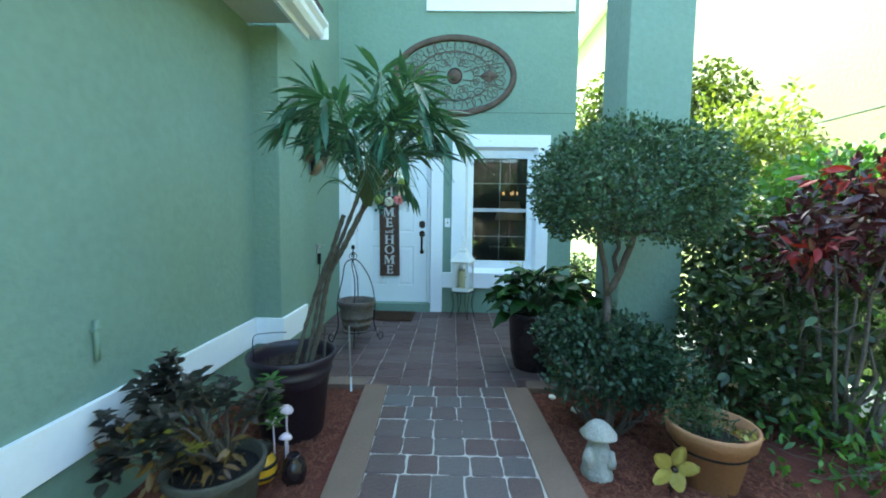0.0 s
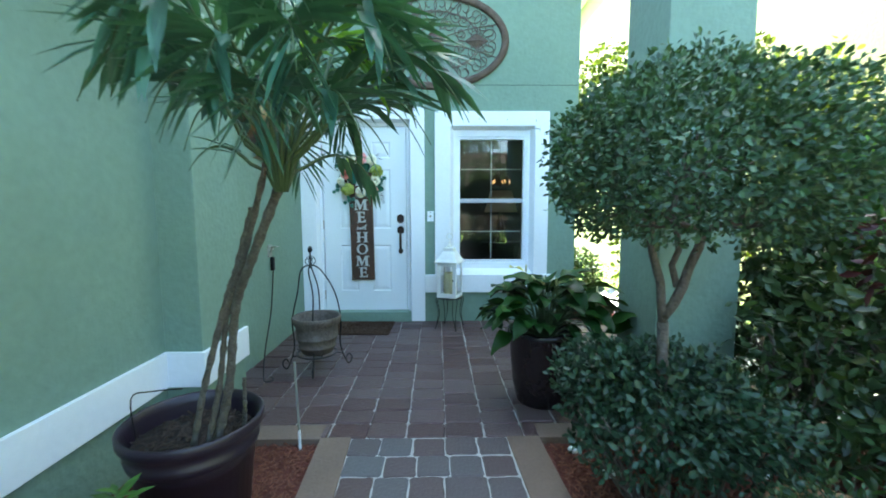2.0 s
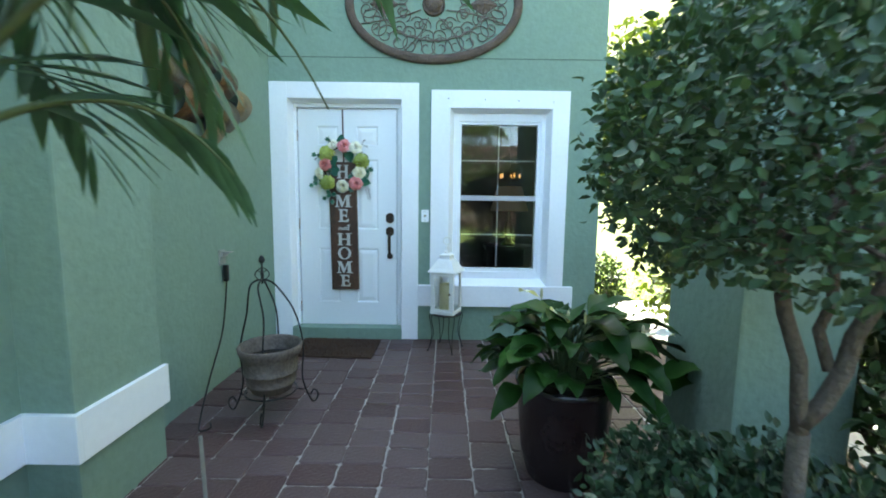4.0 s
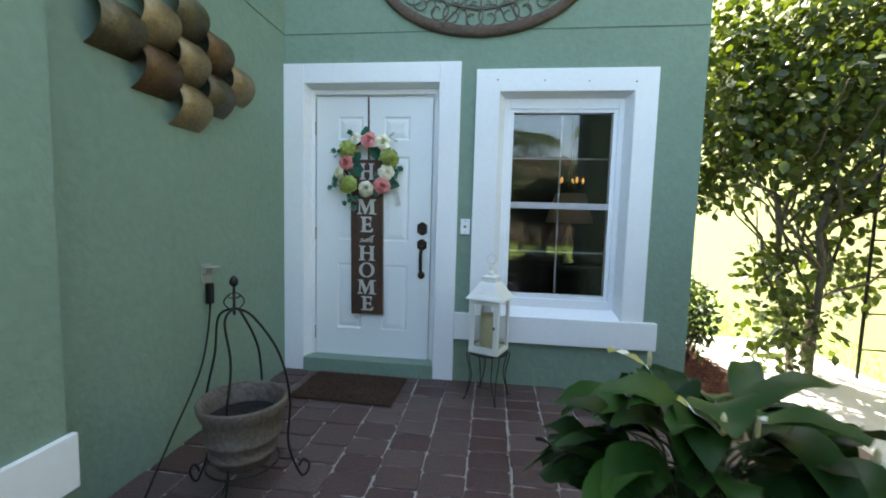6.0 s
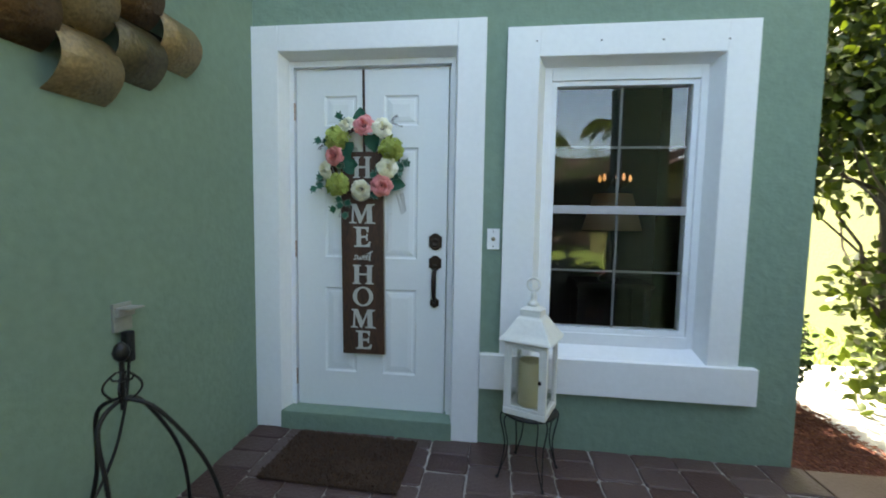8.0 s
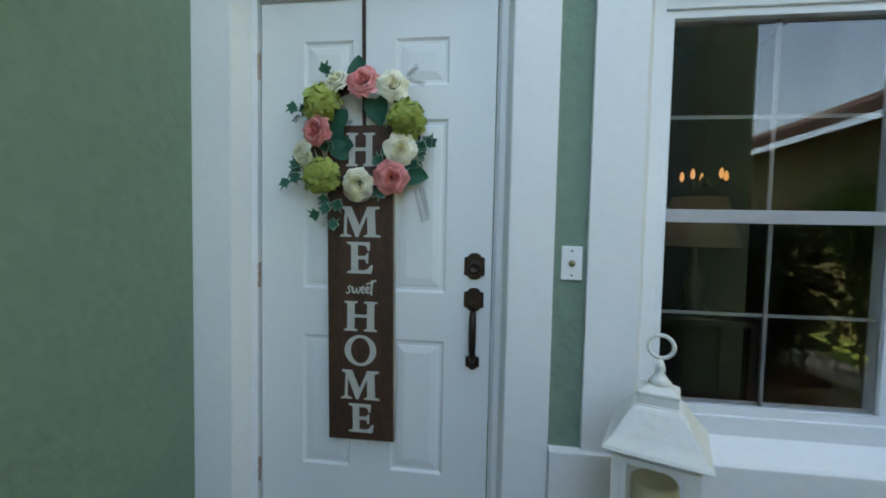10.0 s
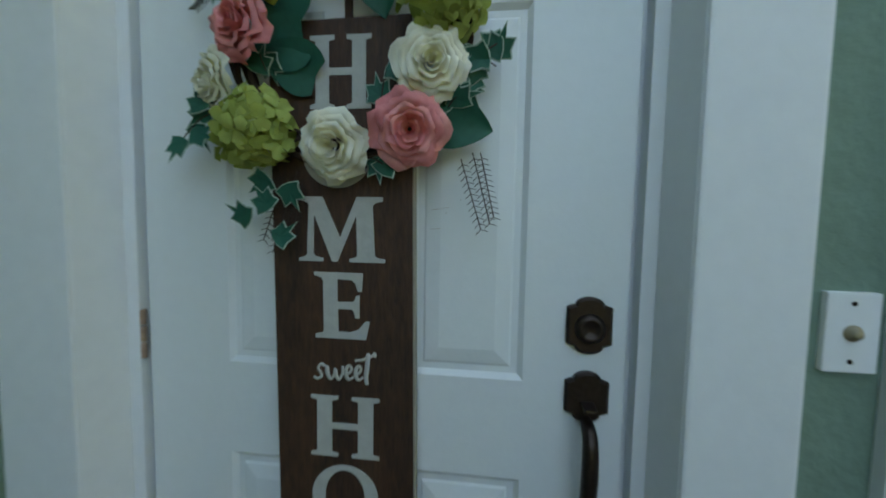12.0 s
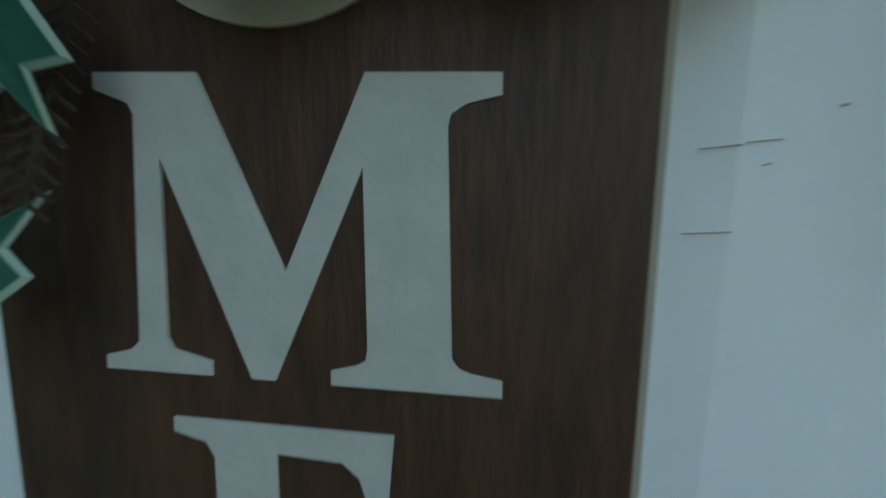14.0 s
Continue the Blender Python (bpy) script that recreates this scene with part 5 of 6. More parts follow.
for (x0, z0), (x1, z1), n in sprigs:
    a, b = Vector((x0 - W0.x, -0.012, z0 - W0.z)), Vector((x1 - W0.x, -0.028, z1 - W0.z))
    part("sprig", tube(smooth_path([a, (a + b) / 2 + Vector((0, -0.012, 0.006)), b], 4), 0.0012, 5), TWIG, wreath)
    for k in range(n):
        p = a.lerp(b, (k + 0.6) / n) + Vector((rg.uniform(-0.016, 0.016), rg.uniform(-0.01, 0.0), rg.uniform(-0.016, 0.012)))
        put("ivy_leaf", ivy, None, Matrix.Translation(p) @ pose(0, 0, 0, 90 + rg.uniform(-35, 35), rg.uniform(-30, 30), 0) @ pose(0, 0, 0, 0, 0, rg.uniform(0, 360)), "variegated ivy leaf")
for sx, sz, ex, ez in ((0.60, 1.84, 0.665, 1.815), (0.60, 1.85, 0.64, 1.875), (0.636, 1.44, 0.672, 1.325), (0.655, 1.45, 0.686, 1.335), (0.668, 1.45, 0.692, 1.345), (0.35, 1.42, 0.315, 1.28), (0.33, 1.42, 0.298, 1.30), (0.35, 1.37, 0.325, 1.30), (0.21, 1.52, 0.185, 1.55), (0.19, 1.72, 0.178, 1.69), (0.36, 1.40, 0.355, 1.33)):
    a, b = Vector((sx - W0.x, -0.012, sz - W0.z)), Vector((ex - W0.x, -0.03, ez - W0.z))
    stems = tube([a, b], 0.0010, 5)
    for k in range(12):
        p = a.lerp(b, (k + 1) / 12)
        for s in (-1, 1):
            side = Vector(((b - a).z, 0, -(b - a).x)).normalized() * s * 0.010
            tube([p, p + side + (b - a).normalized() * 0.006], 0.0007, 4, stems)
    part("sprig", stems, TWIG, wreath, "fine dark dried sprig")

wreath.location = (0.4195, 6.0626, 1.6383)
wreath.scale = (1.01, 1.01, 1.01)

# ---- oval iron wall medallion ----
med = thing("wall_medallion", (1.25, 6.02, 3.062), "oval wrought-iron wall medallion with scrollwork in a rusty frame", "wall decoration")
A, B = 0.745, 0.465
bm = bmesh.new()
n = 120
rings = []
for (da, dy) in ((0.042, 0.0), (0.042, -0.022), (0.028, -0.034), (0.0, -0.036), (-0.024, -0.034), (-0.034, -0.022), (-0.034, 0.0)):
    rings.append([bm.verts.new(((A + da) * math.cos(2 * math.pi * i / n), dy + 0.002 * math.sin(i * 2.1), (B + da) * math.sin(2 * math.pi * i / n))) for i in range(n)])
for a, b in zip(rings, rings[1:]):
    for i in range(n):
        bm.faces.new((a[i], a[(i + 1) % n], b[(i + 1) % n], b[i]))
bmesh.ops.recalc_face_normals(bm, faces=bm.faces)
part("frame", bm, RUST, med, "embossed rusty oval frame", True)


def scroll(cx, cz, size, start, turns, hand, y=-0.012, r=0.0048):
    """A flat spiral of rod."""
    pts = []
    for i in range(26):
        t = i / 25
        a = start + hand * turns * 2 * math.pi * t
        rr = size * (1 - 0.82 * t)
        pts.append((cx + rr * math.cos(a), y, cz + rr * math.sin(a)))
    return tube(pts, r, 6)


for ring, count, size in ((0.80, 14, 0.105), (0.60, 10, 0.085), (0.40, 8, 0.080)):
    for k in range(count):
        a = 2 * math.pi * (k + 0.5) / count
        for hand in (-1, 1):
            aa = a + hand * 0.10
            part("scroll", scroll(A * ring * math.cos(aa), B * ring * math.sin(aa), size * (1.0 if ring > 0.6 else 0.8), a + (math.pi / 2) * hand, 1.35, hand), SCROLL, med)
for k in range(8):
    a = 2 * math.pi * (k + 0.5) / 8
    part("spoke", tube(smooth_path([(0.12 * math.cos(a), -0.01, 0.12 * math.sin(a)), (0.5 * A * math.cos(a + 0.08), -0.01, 0.55 * B * math.sin(a + 0.08)), (0.95 * A * math.cos(a), -0.01, 0.95 * B * math.sin(a))], 5), 0.005, 6), SCROLL, med)
part("inner_ring", tube([(0.62 * A * math.cos(2 * math.pi * i / 64), -0.012, 0.66 * B * math.sin(2 * math.pi * i / 64)) for i in range(64)], 0.006, 6, None, True), SCROLL, med)
bm = lathe([(0.100, 0.0), (0.100, 0.02), (0.096, 0.03), (0.090, 0.024), (0.085, 0.015), (0.07, 0.03), (0.045, 0.045), (0.02, 0.05)], 32)
bmesh.ops.rotate(bm, verts=bm.verts, matrix=Matrix.Rotation(radians(90), 3, "X"))
part("boss", bm, RUST, med, "rusty round centre boss", True)
for s in (-1, 1):
    bm = bmesh.new()
    c = 0.44 * s
    o = [bm.verts.new((c + x, -0.008, z)) for x, z in ((-0.13, 0), (0, 0.085), (0.13, 0), (0, -0.085))]
    t = bm.verts.new((c, -0.035, 0))
    bb = [bm.verts.new((c + x, 0.0, z)) for x, z in ((-0.13, 0), (0, 0.085), (0.13, 0), (0, -0.085))]
    for i in range(4):
        bm.faces.new((o[i], o[(i + 1) % 4], t))
        bm.faces.new((bb[i], bb[(i + 1) % 4], o[(i + 1) % 4], o[i]))
    bmesh.ops.recalc_face_normals(bm, faces=bm.faces)
    part("diamond", bm, RUST, med, "embossed metal diamond")

# ---- curved metal wall sculpture ----
TINTS = {"bronze": material("bronze_sheet", (0.075, 0.036, 0.014), 0.48, 0.6, 9, 70, 0.5, 45, metal=0.6, second=(0.22, 0.12, 0.05)),
         "gold": material("gold_sheet", (0.21, 0.145, 0.072), 0.5, 0.5, 9, 70, 0.4, 45, metal=0.5, second=(0.42, 0.30, 0.15)),
         "pewter": material("pewter_sheet", (0.075, 0.060, 0.036), 0.48, 0.55, 9, 70, 0.4, 45, metal=0.6, second=(0.21, 0.165, 0.085))}
art = thing("wall_sculpture", (-0.24, 4.945, 2.035), "wall sculpture of nine bowed bronze, gold and pewter metal panels", "wall decoration")
kinds = (("pewter", "gold", "pewter"), ("bronze", "gold", "bronze"), ("gold", "pewter", "gold"))
for r in range(3):
    for c in range(3):
        y = (c - 1) * 0.205 + (r - 1) * 0.21
        z = (c - 1) * 0.118 - (r - 1) * 0.113
        bm = bmesh.new()
        rows = []
        hgt, wid = 0.118, 0.110
        for th in (0.0, -0.003):
            rows.append([[bm.verts.new((0.006 + (0.085 + th) * math.cos(math.pi / 2 * (i / 6 - 1)) ** 0.8 if 0 < i < 12 else 0.004, y + (wid if e else -wid), z + (hgt + th) * (i / 6 - 1))) for i in range(13)] for e in (0, 1)])
        for a in range(2):
            lo, hi = rows[a]
            for i in range(12):
                bm.faces.new((lo[i], hi[i], hi[i + 1], lo[i + 1]))
        for e in (0, 1):
            for i in range(12):
                bm.faces.new((rows[0][e][i], rows[0][e][i + 1], rows[1][e][i + 1], rows[1][e][i]))
        bmesh.ops.recalc_face_normals(bm, faces=bm.faces)
        part("panel", bm, TINTS[kinds[r][c]], art, "bowed %s metal panel" % kinds[r][c], True)
part("bracket", boxes((0.0, 0.012, -0.42, 0.42, -0.008, 0.008), (0.0, 0.011, -0.008, 0.008, -0.32, 0.32)), METALBLACK, art)

# ---- iron plant stand with hanging pot ----
stand = thing("plant_stand", (0.312, 4.60, 0.0), "black wrought-iron teepee plant stand with scrolled feet", "plant stand")
S0 = Vector(stand.location)
apex = Vector((0.285 - S0.x, 4.57 - S0.y, 0.845))
for fx, fy in ((0.54, 4.73), (0.33, 4.39), (0.045, 4.60), (0.27, 4.86)):
    f = Vector((fx - S0.x, fy - S0.y, 0.0)) * 0.82
    o = Vector((f.x, f.y, 0)).normalized()
    pts = smooth_path([apex, apex + o * 0.075 + Vector((0, 0, -0.045)), f * 0.66 + Vector((0, 0, 0.62)), f * 0.88 + Vector((0, 0, 0.40)), f * 0.84 + Vector((0, 0, 0.18)), f * 1.08 + Vector((0, 0, 0.02)), f * 1.22 + Vector((0, 0, 0.012)), f * 1.28 + Vector((0, 0, 0.055)), f * 1.16 + Vector((0, 0, 0.085)), f * 1.06 + Vector((0, 0, 0.055))], 6)
    part("leg", tube(pts, 0.0055, 7), METALBLACK, stand, smooth=True)
for k in range(4):
    a = k * math.pi / 2 + 0.6
    o = Vector((math.cos(a), math.sin(a), 0))
    pts = [apex + o * (0.012 + 0.028 * math.sin(math.pi * t / 10)) * 1.0 + Vector((0, 0, -0.01 + 0.075 * t / 10)) for t in range(11)] + [apex + o * (0.012 + 0.012 * math.cos(t * 0.9)) + Vector((0, 0, 0.055 - 0.012 * math.sin(t * 0.9))) for t in range(6)]
    part("curl", tube(pts, 0.003, 5), METALBLACK, stand)
part("stem", tube([apex + Vector((0, 0, -0.03)), apex + Vector((0, 0, 0.10))], 0.006, 8), METALBLACK, stand)
part("finial", lathe([(0.004, 0.0), (0.016, 0.012), (0.019, 0.026), (0.014, 0.042), (0.003, 0.052)], 14, 1, None, tuple(apex + Vector((0, 0, 0.09)))), METALBLACK, stand, smooth=True)
part("support_ring", tube([(0.15 * math.cos(a), 0.15 * math.sin(a) - 0.02, 0.145) for a in [2 * math.pi * i / 36 for i in range(36)]], 0.005, 6, None, True), METALBLACK, stand)
for fx, fy in ((0.54, 4.73), (0.33, 4.39), (0.045, 4.60), (0.27, 4.86)):
    f = Vector((fx - S0.x, fy - S0.y, 0.0)) * 0.82
    o = f.normalized()
    part("brace", tube(smooth_path([(o.x * 0.15, o.y * 0.15 - 0.02, 0.125), (o.x * 0.19, o.y * 0.19, 0.10), (f.x * 0.9, f.y * 0.9, 0.14)], 5), 0.004, 6), METALBLACK, stand)
pot([(0.09, 0), (0.115, 0.006), (0.135, 0.05), (0.141, 0.052), (0.143, 0.064), (0.140, 0.068), (0.15, 0.12), (0.157, 0.122), (0.160, 0.136), (0.155, 0.14), (0.160, 0.185), (0.158, 0.215), (0.172, 0.23), (0.184, 0.26), (0.188, 0.285), (0.180, 0.295), (0.168, 0.285), (0.158, 0.24), (0.148, 0.17), (0.13, 0.07)], (0.318, 4.575, 0.15), "plant_pot", "weathered brown banded pot held in the iron stand", material("aged_clay", (0.075, 0.058, 0.048), 0.75, 0.5, 9, 60, 0.6, 35, second=(0.19, 0.155, 0.13)), 0.205, 0.153)

# ---- outlet and cord ----
outl = thing("outlet", (-0.24, 5.09, 0.90), "weatherproof wall outlet with a smudged cover and plug", "outlet")
part("plate", boxes((-0.002, 0.012, -0.04, 0.04, -0.055, 0.055), bevel=0.003), material("grey_box", (0.28, 0.29, 0.26), 0.6, 0.2, 10), outl)
part("cover", boxes((0.012, 0.075, -0.036, 0.036, 0.035, 0.041), (0.012, 0.03, -0.036, 0.036, 0.005, 0.035), bevel=0.003), material("clear_grey_cover", (0.34, 0.33, 0.29), 0.35, 0.2, 10), outl)
part("plug", boxes((0.012, 0.045, -0.017, 0.017, -0.175, -0.055), bevel=0.008), METALBLACK, outl, "black adaptor plug", True)
part("cord", tube(smooth_path([(0.03, 0, -0.17), (0.022, -0.02, -0.36), (0.040, -0.12, -0.55), (0.10, -0.40, -0.76), (0.18, -0.64, -0.88), (0.24, -0.745, -0.894), (0.28, -0.71, -0.894), (0.25, -0.66, -0.894)], 7), 0.0055, 7), METALBLACK, outl, "black power cord", True)

# ---- white lantern on a wire stand ----
ls = thing("wire_stand", (1.395, 5.76, 0.0), "small black wire stand with a round top", "stand")
part("top", lathe([(0.135, 0.325), (0.14, 0.328), (0.14, 0.334), (0.135, 0.337)], 32), METALBLACK, ls)
for fx, fy in ((1.237, 5.697), (1.452, 5.60), (1.341, 5.925), (1.548, 5.816)):
    f = Vector((fx - 1.395, fy - 5.76, 0))
    o = f.normalized()
    s = Vector((-o.y, o.x, 0)) * 0.022
    for sgn in (-1, 1):
        part("leg", tube(smooth_path([o * 0.132 + s * sgn + Vector((0, 0, 0.333)), o * 0.15 + s * sgn * 1.1 + Vector((0, 0, 0.30)), o * 0.125 + s * sgn * 0.8 + Vector((0, 0, 0.16)), f * 0.97 + Vector((0, 0, 0.008))], 5), 0.0035, 6), METALBLACK, ls)
    part("foot", lathe([(0.008, 0), (0.009, 0.006), (0.004, 0.014)], 10, 1, None, (f.x, f.y, 0)), METALBLACK, ls)
lan = thing("lantern", (1.395, 5.76, 0.337), "white metal lantern with glass sides and a cream candle", "lantern", turn=-22)
lan.scale = (1.03, 1.03, 1.005)
LW = material("white_lantern_paint", (0.78, 0.78, 0.74), 0.5, 0.08, 12, 60, 0.08, 50)
part("base", boxes((-0.105, 0.105, -0.105, 0.105, 0.0, 0.03), bevel=0.006), LW, lan)
part("crown_plate", boxes((-0.10, 0.10, -0.10, 0.10, 0.352, 0.37), bevel=0.004), LW, lan)
for sx in (-1, 1):
    for sy in (-1, 1):
        part("corner_post", boxes((sx * 0.092 - 0.011, sx * 0.092 + 0.011, sy * 0.092 - 0.011, sy * 0.092 + 0.011, 0.03, 0.352), bevel=0.002), LW, lan)
for k in range(4):
    g = part("pane", boxes((-0.081, 0.081, -0.093, -0.091, 0.03, 0.352)), GLASS, lan)
    g.matrix_local = pose(0, 0, 0, 0, 0, 90 * k)
    g.visible_shadow = False
part("door_frame", boxes((-0.081, -0.066, -0.103, -0.094, 0.032, 0.350), (0.066, 0.081, -0.103, -0.094, 0.032, 0.350), (-0.066, 0.066, -0.103, -0.094, 0.032, 0.047), (-0.066, 0.066, -0.103, -0.094, 0.335, 0.350), bevel=0.002), LW, lan)
part("latch", boxes((0.067, 0.080, -0.113, -0.103, 0.18, 0.196), bevel=0.002), BRONZE, lan)
bm = bmesh.new()
prev = None
for r, z in ((0.128, 0.370), (0.126, 0.378), (0.104, 0.405), (0.083, 0.440), (0.062, 0.475), (0.050, 0.484), (0.049, 0.515), (0.052, 0.518), (0.020, 0.535)):
    ringv = [bm.verts.new((r * sx, r * sy, z)) for sx, sy in ((-1, -1), (1, -1), (1, 1), (-1, 1))]
    if prev:
        for i in range(4):
            bm.faces.new((prev[i], prev[(i + 1) % 4], ringv[(i + 1) % 4], ringv[i]))
    else:
        bm.faces.new(ringv[::-1])
    prev = ringv
bm.faces.new(prev)
bmesh.ops.bevel(bm, geom=list(bm.edges), offset=0.003, segments=2, affect="EDGES")
part("roof", bm, LW, lan)
part("knob", lathe([(0.022, 0.53), (0.03, 0.54), (0.02, 0.552), (0.011, 0.565), (0.014, 0.578), (0.006, 0.606)], 18), LW, lan, smooth=True)
part("ring_handle", tube([(0.032 * math.cos(a), 0, 0.640 + 0.032 * math.sin(a)) for a in [2 * math.pi * i / 32 for i in range(32)]], 0.0055, 8, None, True), LW, lan, smooth=True)
CANDLE = material("cream_wax", (0.72, 0.66, 0.38), 0.6, 0.08, 8, 40)
part("candle", lathe([(0.058, 0.031), (0.060, 0.034), (0.060, 0.250), (0.054, 0.257), (0.045, 0.248), (0.004, 0.244)], 28), CANDLE, lan, "cream pillar candle", True)

# ---- door mat ----
mat_ob = thing("door_mat", (0.42, 5.715, 0.002), "worn dark brown coir door mat", "door mat", turn=-2)
mat_ob.scale = (0.99, 1.16, 1.0)
bm = boxes((-0.36, 0.36, -0.195, 0.195, 0.0, 0.014), bevel=0.004)
part("pad", bm, material("brown_coir", (0.055, 0.028, 0.016), 0.95, 0.5, 14, 120, 1.0, 120), mat_ob)
rg = random.Random(9)
tufts = []
for k in range(3200):
    p = Vector((rg.uniform(-0.364, 0.364), rg.uniform(-0.199, 0.199), 0.010))
    tufts.append((p, Vector((rg.uniform(-0.7, 0.7), rg.uniform(-0.7, 0.7), 1)), unit(rg), rg.uniform(0.008, 0.020)))
leaves_mesh("bristle_top", tufts, material("coir_fibre", (0.05, 0.026, 0.015), 0.95, 0.4, 8, 80, island=1.2, second=(0.12, 0.06, 0.03)), mat_ob, "short coir bristles", 0.35, 0.2)

# ---- garden ornaments ----
STATUE = material("weathered_cast_stone", (0.36, 0.35, 0.31), 0.9, 0.3, 14, 70, 0.6, 50)
bm = lathe([(0.075, 0), (0.082, 0.01), (0.074, 0.04), (0.062, 0.08), (0.066, 0.12), (0.052, 0.165), (0.030, 0.185), (0.040, 0.205), (0.04, 0.225), (0.090, 0.215), (0.088, 0.225), (0.060, 0.262), (0.030, 0.285), (0.006, 0.292)], 24)
lathe([(0.004, 0.05), (0.028, 0.07), (0.032, 0.11), (0.02, 0.15), (0.004, 0.16)], 14, 1, bm, (-0.055, -0.03, 0))
lathe([(0.004, 0.05), (0.026, 0.07), (0.03, 0.10), (0.02, 0.14), (0.004, 0.15)], 14, 1, bm, (0.05, -0.04, 0))
for v in bm.verts:
    v.co += v.normal * 0.0 + Vector((noise.noise(v.co * 22), noise.noise(v.co * 22 + Vector((5, 0, 0))), noise.noise(v.co * 22 + Vector((0, 7, 0))))) * 0.007
st = tagged(mesh_object("garden_statue", bm, STATUE, None, True), "small cast-stone garden statue with a mushroom cap on the mulch", "statue")
st.matrix_world = pose(2.005, 2.62, -0.036)
PINW = material("yellow_painted_metal", (0.62, 0.52, 0.13), 0.5, 0.15, 10, 50)
pin = thing("flower_stake", (2.30, 2.46, -0.04), "yellow five-petal metal flower on a stake", "garden stake")
part("stake", tube([(0, 0.012, 0), (0, 0.012, 0.19)], 0.004, 6), METALBLACK, pin)
for k in range(5):
    a = 2 * math.pi * k / 5 + 0.3
    bm = bmesh.new()
    rows = []
    for j in range(7):
        t = j / 6
        w = 0.038 * math.sin(math.pi * (0.15 + 0.80 * t)) ** 0.7
        rows.append([bm.verts.new((u * w, -0.010 * t - 0.012 * (1 - u * u) * math.sin(math.pi * t), 0.012 + 0.105 * t)) for u in (-1, 0, 1)])
    for r0, r1 in zip(rows, rows[1:]):
        for i in (0, 1):
            bm.faces.new((r0[i], r0[i + 1], r1[i + 1], r1[i]))
    bmesh.ops.solidify(bm, geom=list(bm.faces), thickness=0.002)
    p = part("petal", bm, PINW, pin, smooth=True)
    p.matrix_local = pose(0, 0, 0.15, 0, math.degrees(a), 0)
part("centre", lathe([(0.002, -0.012), (0.014, -0.008), (0.016, 0), (0.013, 0.008), (0.002, 0.012)], 14, 1, None, (0, -0.012, 0.15)), BRONZE, pin, smooth=True)
MUSH = material("pale_pink_mushroom", (0.62, 0.50, 0.56), 0.5, 0.15, 12, 50)
for k, (x, y, z, r) in enumerate(((0.415, 2.60, 0.29, 0.036), (0.355, 2.58, 0.235, 0.036), (0.43, 2.55, 0.17, 0.032))):
    mu = thing("mushroom_ornament", (x, y, -0.04), "pale pink mushroom garden ornament on a thin stem", "garden ornament", "mushroom ornaments", turn=40 * k)
    part("stem", tube([(0.01, 0, 0), (0.004, 0, z * 0.5), (0, 0, z + 0.03)], 0.005, 8), MUSH, mu, smooth=True)
    c = lathe([(0.006, 0.03), (r, 0.024), (r * 1.04, 0.029), (r * 0.8, 0.042), (r * 0.4, 0.052), (0.002, 0.055)], 20, 1, None, (0, 0, z))
    bmesh.ops.rotate(c, cent=(0, 0, z + 0.03), verts=c.verts, matrix=Matrix.Rotation(0.3, 3, "Y"))
    part("cap", c, MUSH, mu, smooth=True)
bee = thing("bee_ornament", (0.335, 2.50, -0.04), "black and yellow bee garden ornament", "garden ornament")
YB = material("bee_yellow", (0.62, 0.33, 0.02), 0.4, 0.15, 12, 50)
part("body", lathe([(0.01, 0.0), (0.055, 0.02), (0.068, 0.06), (0.066, 0.10), (0.045, 0.135), (0.008, 0.15)], 22), YB, bee, "yellow glossy body", True)
part("head", lathe([(0.008, 0.135), (0.040, 0.145), (0.052, 0.17), (0.04, 0.20), (0.006, 0.212)], 20), METALBLACK, bee, "black round head", True)
for z in (0.05, 0.10):
    part("stripe", lathe([(0.064, z - 0.008), (0.0705, z - 0.006), (0.0705, z + 0.006), (0.064, z + 0.008)], 22), METALBLACK, bee, "black stripe", True)
jar = thing("black_jar", (0.49, 2.50, -0.04), "small glossy black garden jar", "garden ornament")
part("body", lathe([(0.03, 0), (0.05, 0.01), (0.062, 0.06), (0.052, 0.11), (0.03, 0.13), (0.034, 0.14), (0.03, 0.145), (0.02, 0.14)], 22), POTGLAZE, jar, smooth=True)
stk = thing("garden_stake", (0.512, 3.545, -0.04), "thin grey garden stake with a white foot", "garden stake")
part("rod", tube([(0, 0, 0.12), (-0.012, 0.0, 0.50)], 0.007, 8), material("grey_rod", (0.22, 0.22, 0.20), 0.6, 0.2, 20), stk)
part("tip", tube([(0.003, 0, 0), (0, 0, 0.12)], 0.008, 8), TRIM, stk, "white tip")
hoop = thing("wire_hoop", (0.18, 2.95, 0.38), "thin bent wire stuck in the pot soil", "wire")
part("wire", tube(smooth_path([(-0.09, 0, -0.02), (-0.10, 0.0, 0.16), (-0.02, 0.0, 0.19), (0.10, 0.0, 0.20)], 5), 0.0025, 6), METALBLACK, hoop)
# white pebbles by the shrub
rg = random.Random(3)
for x, y, r in ((2.10, 3.30, 0.032), (1.99, 3.50, 0.026), (2.86, 3.28, 0.03)):
    bm = bmesh.new()
    bmesh.ops.create_icosphere(bm, subdivisions=2, radius=r)
    for v in bm.verts:
        v.co *= 1 + 0.2 * noise.noise(v.co * 40)
        v.co.z *= 0.7
    pb = tagged(mesh_object("pebble", bm, TRIM, None, True), "white rounded pebble on the mulch", "pebble", "white pebbles")
    pb.location = (x, y, -0.036 + r * 0.55)

